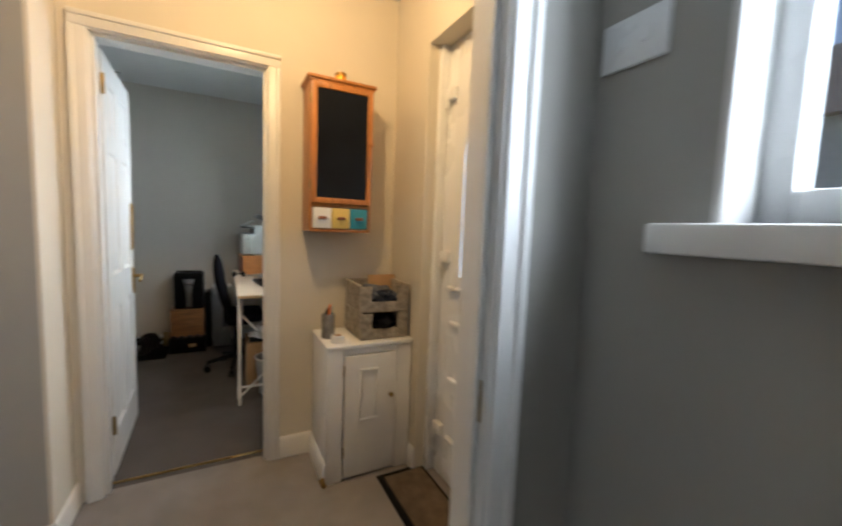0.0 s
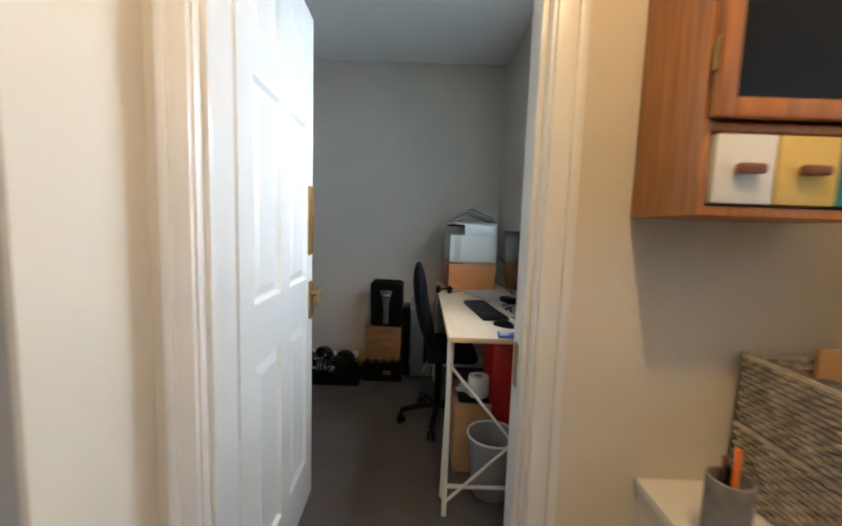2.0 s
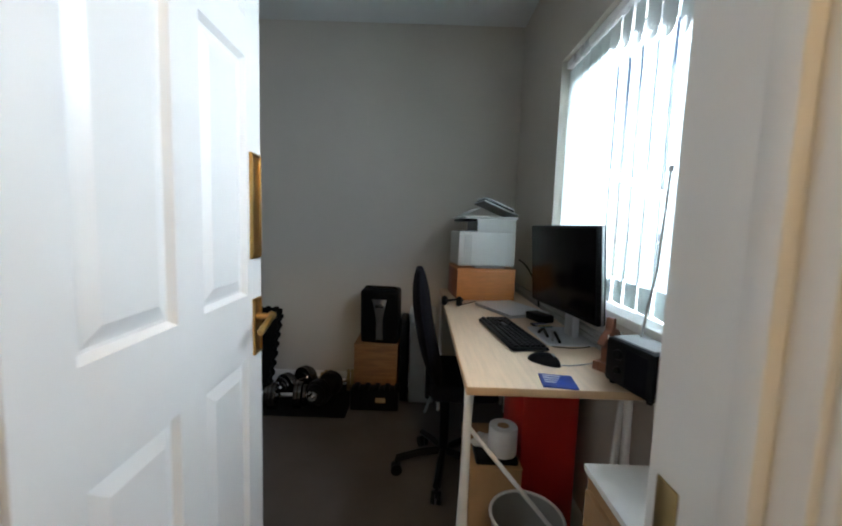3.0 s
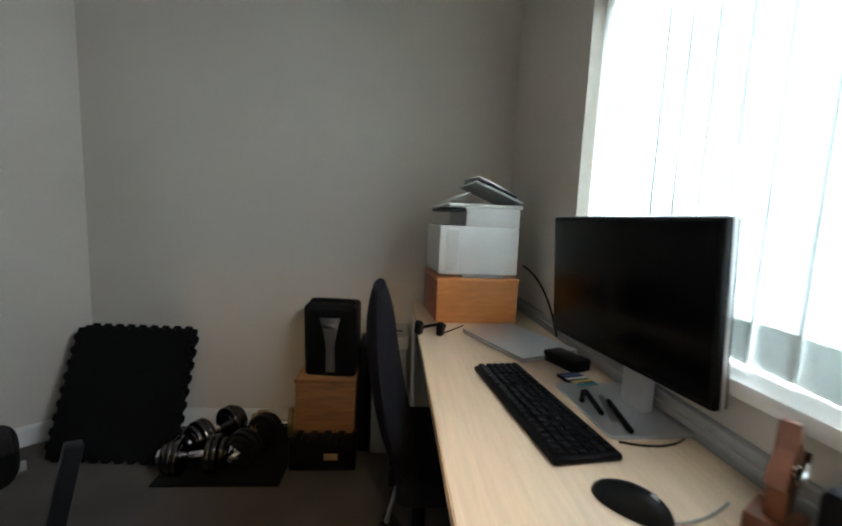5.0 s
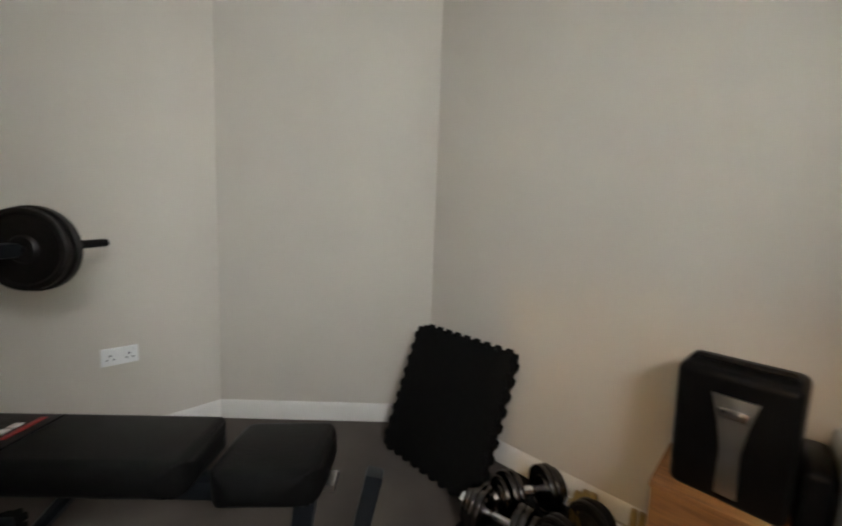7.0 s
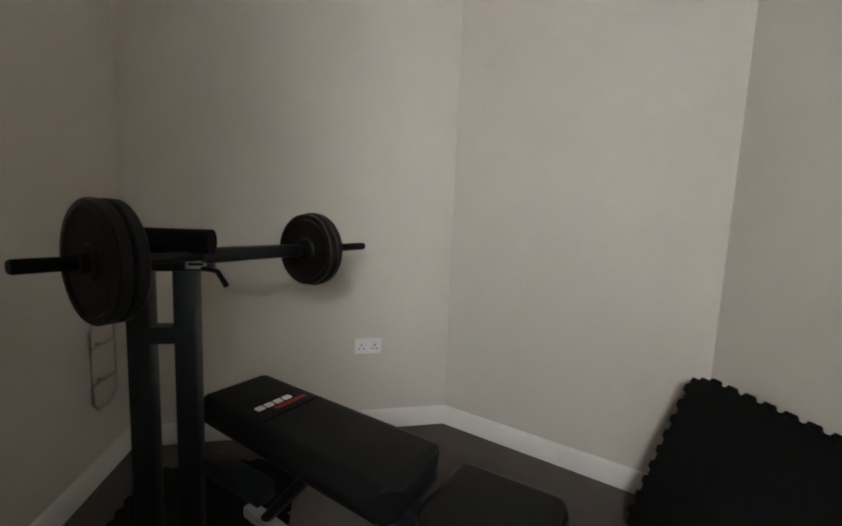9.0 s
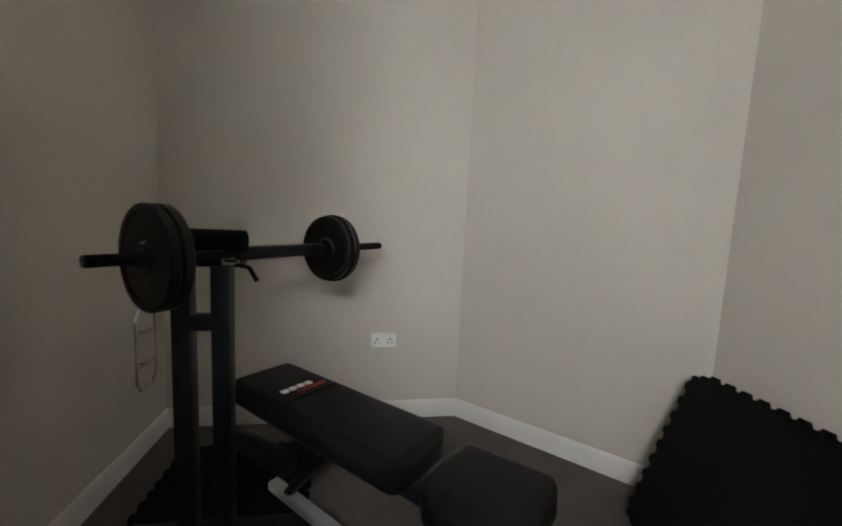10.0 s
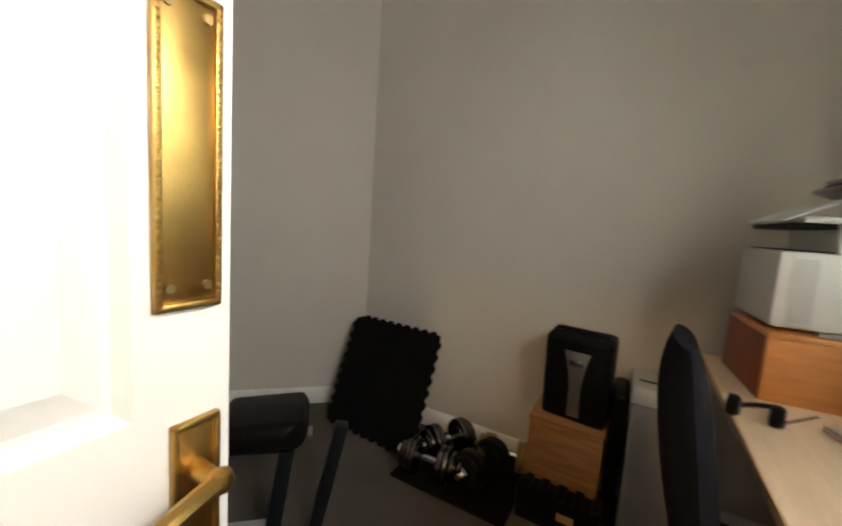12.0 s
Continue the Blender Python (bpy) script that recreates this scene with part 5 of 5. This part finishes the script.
# ---- weight bench ----
def bench():
    t = thing("weight_bench", (-1.3, 1.0, 0), "black padded weight bench on a dark steel frame", "weight bench")
    head, foot = Vector((-1.62, 0.68)), Vector((-1.06, 1.22))
    d = (foot - head).normalized()
    ang = math.degrees(math.atan2(d.y, d.x))
    L = (foot - head).length

    def pad(name, centre, z, length, width, thick, tilt, label):
        b = bmesh.new()
        box(b, (-length / 2, -width / 2, 0), (length / 2, width / 2, thick), min(thick * 0.48, 0.04), None, 6)
        for k in range(13):
            for side in (-1, 1):
                x = side * (length / 2 - 0.09 * k / 13)
                bmesh.ops.bisect_plane(b, geom=b.verts[:] + b.edges[:] + b.faces[:], plane_co=(x, 0, 0), plane_no=(1, 0, 0))
        mm = pose(centre.x, centre.y, z, 0, 0, ang) @ pose(0, 0, 0, 0, tilt)
        # rounded corners in plan
        for v in b.verts:
            ex = max(0, abs(v.co.x) - (length / 2 - 0.09))
            ey = width / 2
            if ex > 0:
                lim = width / 2 - 0.09 + math.sqrt(max(0, 0.09 ** 2 - ex ** 2))
                v.co.y = max(-lim, min(lim, v.co.y))
            v.co.z += 0.006 * (1 - (2 * v.co.y / width) ** 2) if v.co.z > thick * 0.6 else 0
        bmesh.ops.transform(b, matrix=mm, verts=b.verts)
        return part(name, b, M_VINYL, t, label), mm

    mid = (head + foot) / 2
    back, bm_ = pad("back_pad", mid, 0.405, L, 0.26, 0.085, -1.0, "black vinyl back pad")
    seat_c = foot + d * 0.165
    pad("seat_pad", seat_c, 0.400, 0.275, 0.26, 0.085, -3, "black vinyl seat pad")
    part("seam", box(None, (-0.07, -0.095, 0.0885), (-0.066, 0.095, 0.0925), 0.001, bm_), M_RUBBER, back)
    part("red_mark", box(None, (-0.115, -0.03, 0.0900), (-0.100, 0.075, 0.0935), 0.0005, bm_), M_REDPRINT, back, "faded red stripe")
    for k in range(4):
        part("lettering", box(None, (-0.150, -0.07 + k * 0.030, 0.0900), (-0.128, -0.048 + k * 0.030, 0.0938), 0.0005, bm_), M_PAPER, back, "pale printed mark")
    m = pose(mid.x, mid.y, 0, 0, 0, ang)
    part("spine", box(None, (-0.30, -0.025, 0.345), (0.60, 0.025, 0.395), 0.004, m), M_FRAME, t)
    part("front_leg", box(None, (-0.025, -0.025, 0.0), (0.025, 0.025, 0.35), 0.004, m @ pose(0.575, 0, 0, 0, 8)), M_FRAME, t)
    part("front_foot", box(None, (0.54, -0.19, 0.0), (0.59, 0.19, 0.045), 0.006, m), M_FRAME, t)
    part("floor_rail", box(None, (-0.30, -0.02, 0.05), (0.56, 0.02, 0.085), 0.004, m), M_GREYPL, t, "pale grey lower rail")
    part("diagonal", tube(None, [m @ Vector((-0.22, 0, 0.06)), m @ Vector((0.05, 0, 0.37))], 0.018, 8), M_FRAME, t)
    part("leg_post", box(None, (-0.022, -0.022, -0.02), (0.022, 0.022, 0.40), 0.005, m @ pose(0.715, 0.0, 0.03, 0, 12)), M_FRAME, t)
    part("adjuster", box(None, (0.655, -0.03, 0.385), (0.70, 0.03, 0.402), 0.003, m), M_STEEL, t, "bright steel bracket")
    # uprights
    px = Vector((-1.405, 0.628, 0))
    qx = Vector((-1.400, 0.520, 0))
    for p in (px, qx):
        part("upright", box(None, (p.x - 0.027, p.y - 0.027, 0.0), (p.x + 0.027, p.y + 0.027, 0.90), 0.005), M_FRAME, t)
    part("crossbar", box(None, (-1.43, 0.52, 0.70), (-1.375, 0.63, 0.745), 0.004), M_FRAME, t)
    part("top_bracket", box(None, (-1.44, 0.475, 0.895), (-1.365, 0.69, 0.945), 0.006), M_FRAME, t)
    part("rear_foot", box(None, (-1.43, 0.34, 0.0), (-1.375, 0.90, 0.05), 0.006), M_FRAME, t)
    part("link", box(None, (-1.43, 0.66, 0.30), (-1.375, 0.90, 0.35), 0.005, Matrix.Translation((-1.40, 0.7, 0.3)) @ pose(0, 0, 0, 0, 0, -42) @ Matrix.Translation((1.40, -0.7, -0.3))), M_FRAME, t)
    part("roller_pad", cyl(None, (-1.36, 0.49, 0.975), (-1.345, 0.71, 0.975), 0.032, seg=20), M_FOAM, t, "black foam roller")
    part("pop_pin", tube(None, [(-1.37, 0.675, 0.905), (-1.345, 0.72, 0.900), (-1.335, 0.745, 0.862)], 0.007), M_BLACK, t)
    part("name_plate", box(None, (-1.366, 0.640, 0.903), (-1.362, 0.690, 0.928), 0.001), M_GREYPL, t, "small plate with unreadable print")
    part("print_bar", box(None, (-1.3625, 0.648, 0.912), (-1.3605, 0.682, 0.919)), M_BLACK, t)


bench()


def barbell():
    near, far_ = Vector((-1.190, 0.535, 0.938)), Vector((-1.660, 0.935, 0.938))
    d = (far_ - near).normalized()
    t = thing("barbell", near, "dark iron barbell with round plates resting on the bench uprights", "barbell")
    part("bar", tube(None, [near - d * 0.125, far_ + d * 0.290], 0.0125, 12), M_IRON, t)
    m0 = Matrix.Translation(near) @ d.to_track_quat("Z", "Y").to_matrix().to_4x4()
    Lb = (far_ - near).length

    def plate(z, r, w):
        prof = [(0.014, -w / 2), (0.035, -w / 2), (0.042, -w / 2 + 0.006), (r * 0.82, -w / 2 + 0.006), (r * 0.88, -w / 2), (r - 0.004, -w / 2), (r, -w / 2 + 0.004), (r, w / 2 - 0.004), (r - 0.004, w / 2), (r * 0.88, w / 2), (r * 0.82, w / 2 - 0.006), (0.042, w / 2 - 0.006), (0.035, w / 2), (0.014, w / 2)]
        part("weight_plate", lathe(None, prof, m0 @ Matrix.Translation((0, 0, z)), 40), M_IRON, t)

    plate(0.0, 0.132, 0.026)
    plate(0.030, 0.132, 0.026)
    plate(Lb, 0.126, 0.026)
    plate(Lb - 0.029, 0.120, 0.024)
    part("collar", cyl(None, (0, 0, Lb + 0.014), (0, 0, Lb + 0.030), 0.024, m=m0), M_IRON, t)
    part("collar", cyl(None, (0, 0, -0.030), (0, 0, -0.014), 0.024, m=m0), M_IRON, t)
    part("sleeve", cyl(None, (0, 0, Lb + 0.03), (0, 0, Lb + 0.285), 0.0145, m=m0), M_RUBBER, t)
    part("sleeve", cyl(None, (0, 0, -0.122), (0, 0, -0.03), 0.0145, m=m0), M_RUBBER, t)
    part("centre_sleeve", box(None, (-0.020, -0.020, Lb * 0.36), (0.020, 0.020, Lb - 0.06), 0.008, m0), M_FRAME, t, "blue-grey square sleeve")


barbell()

# small wire rack on the wall beside the bench
rk = thing("wire_rack", (-1.80, 0.10, 0.35), "thin metal wire rack hanging on the wall", "rack")
loop = [(-1.95, 0.155, 0.30), (-1.98, 0.155, 0.34), (-1.98, 0.155, 0.60), (-1.95, 0.155, 0.64), (-1.86, 0.155, 0.64), (-1.83, 0.155, 0.60), (-1.83, 0.155, 0.34), (-1.86, 0.155, 0.30), (-1.95, 0.155, 0.30)]
part("frame", tube(None, loop, 0.006), M_STEEL, rk)
for z in (0.40, 0.54):
    part("rung", tube(None, [(-1.98, 0.155, z), (-1.83, 0.155, z)], 0.005), M_STEEL, rk)
    part("bracket", tube(None, [(-1.905, 0.09, z), (-1.905, 0.155, z)], 0.005), M_STEEL, rk)

# ---- outside ----
structure("ground", box(None, (1.26, -60, -0.40), (120, 60, -0.30)), M_GROUND, "garden lawn and road outside", "ground")
hs = thing("neighbour_house", (14, 3, -0.3), "pale rendered house with a slate roof", "house")
part("wall", box(None, (14, -6, -0.3), (20, 8, 4.6)), M_RENDERED, hs)
roof = Matrix(((0, 0, 1, 0), (1, 0, 0, 0), (0, 1, 0, 0), (0, 0, 0, 1)))
b = bmesh.new()
vs = [b.verts.new(p) for p in ((13.6, -6.3, 4.5), (20.4, -6.3, 4.5), (17, -6.3, 7.4), (13.6, 8.3, 4.5), (20.4, 8.3, 4.5), (17, 8.3, 7.4))]
for f in ((0, 2, 1), (3, 4, 5), (0, 3, 5, 2), (1, 2, 5, 4), (0, 1, 4, 3)):
    b.faces.new([vs[i] for i in f])
bmesh.ops.recalc_face_normals(b, faces=b.faces[:])
part("roof", b, M_ROOF, hs, smooth=False)
for y in (-4, 0, 4):
    for z in (0.7, 2.9):
        wn_ = part("window", box(None, (13.94, y, z), (14.0, y + 1.4, z + 1.1), 0.01), M_UPVC, hs)
        part("pane", box(None, (13.92, y + 0.08, z + 0.08), (13.94, y + 1.32, z + 1.02)), M_SCREEN, wn_)
hb = bmesh.new()
rng = random.Random(9)
for k in range(2600):
    c = Vector((rng.uniform(3.4, 4.3), rng.uniform(-6, 1.2), rng.uniform(-0.3, 1.35 + 0.15 * math.sin(k))))
    q = Euler((rng.uniform(0, 6), rng.uniform(0, 6), rng.uniform(0, 6))).to_matrix()
    hb.faces.new([hb.verts.new(c + q @ Vector(v) * 0.09) for v in ((-1, 0, 0), (0, -0.6, 0), (1, 0, 0), (0, 0.6, 0))])
tagged(part("hedge", hb, M_HEDGE, smooth=False), "dense green garden hedge outside the front door", "hedge", kind="stuff")
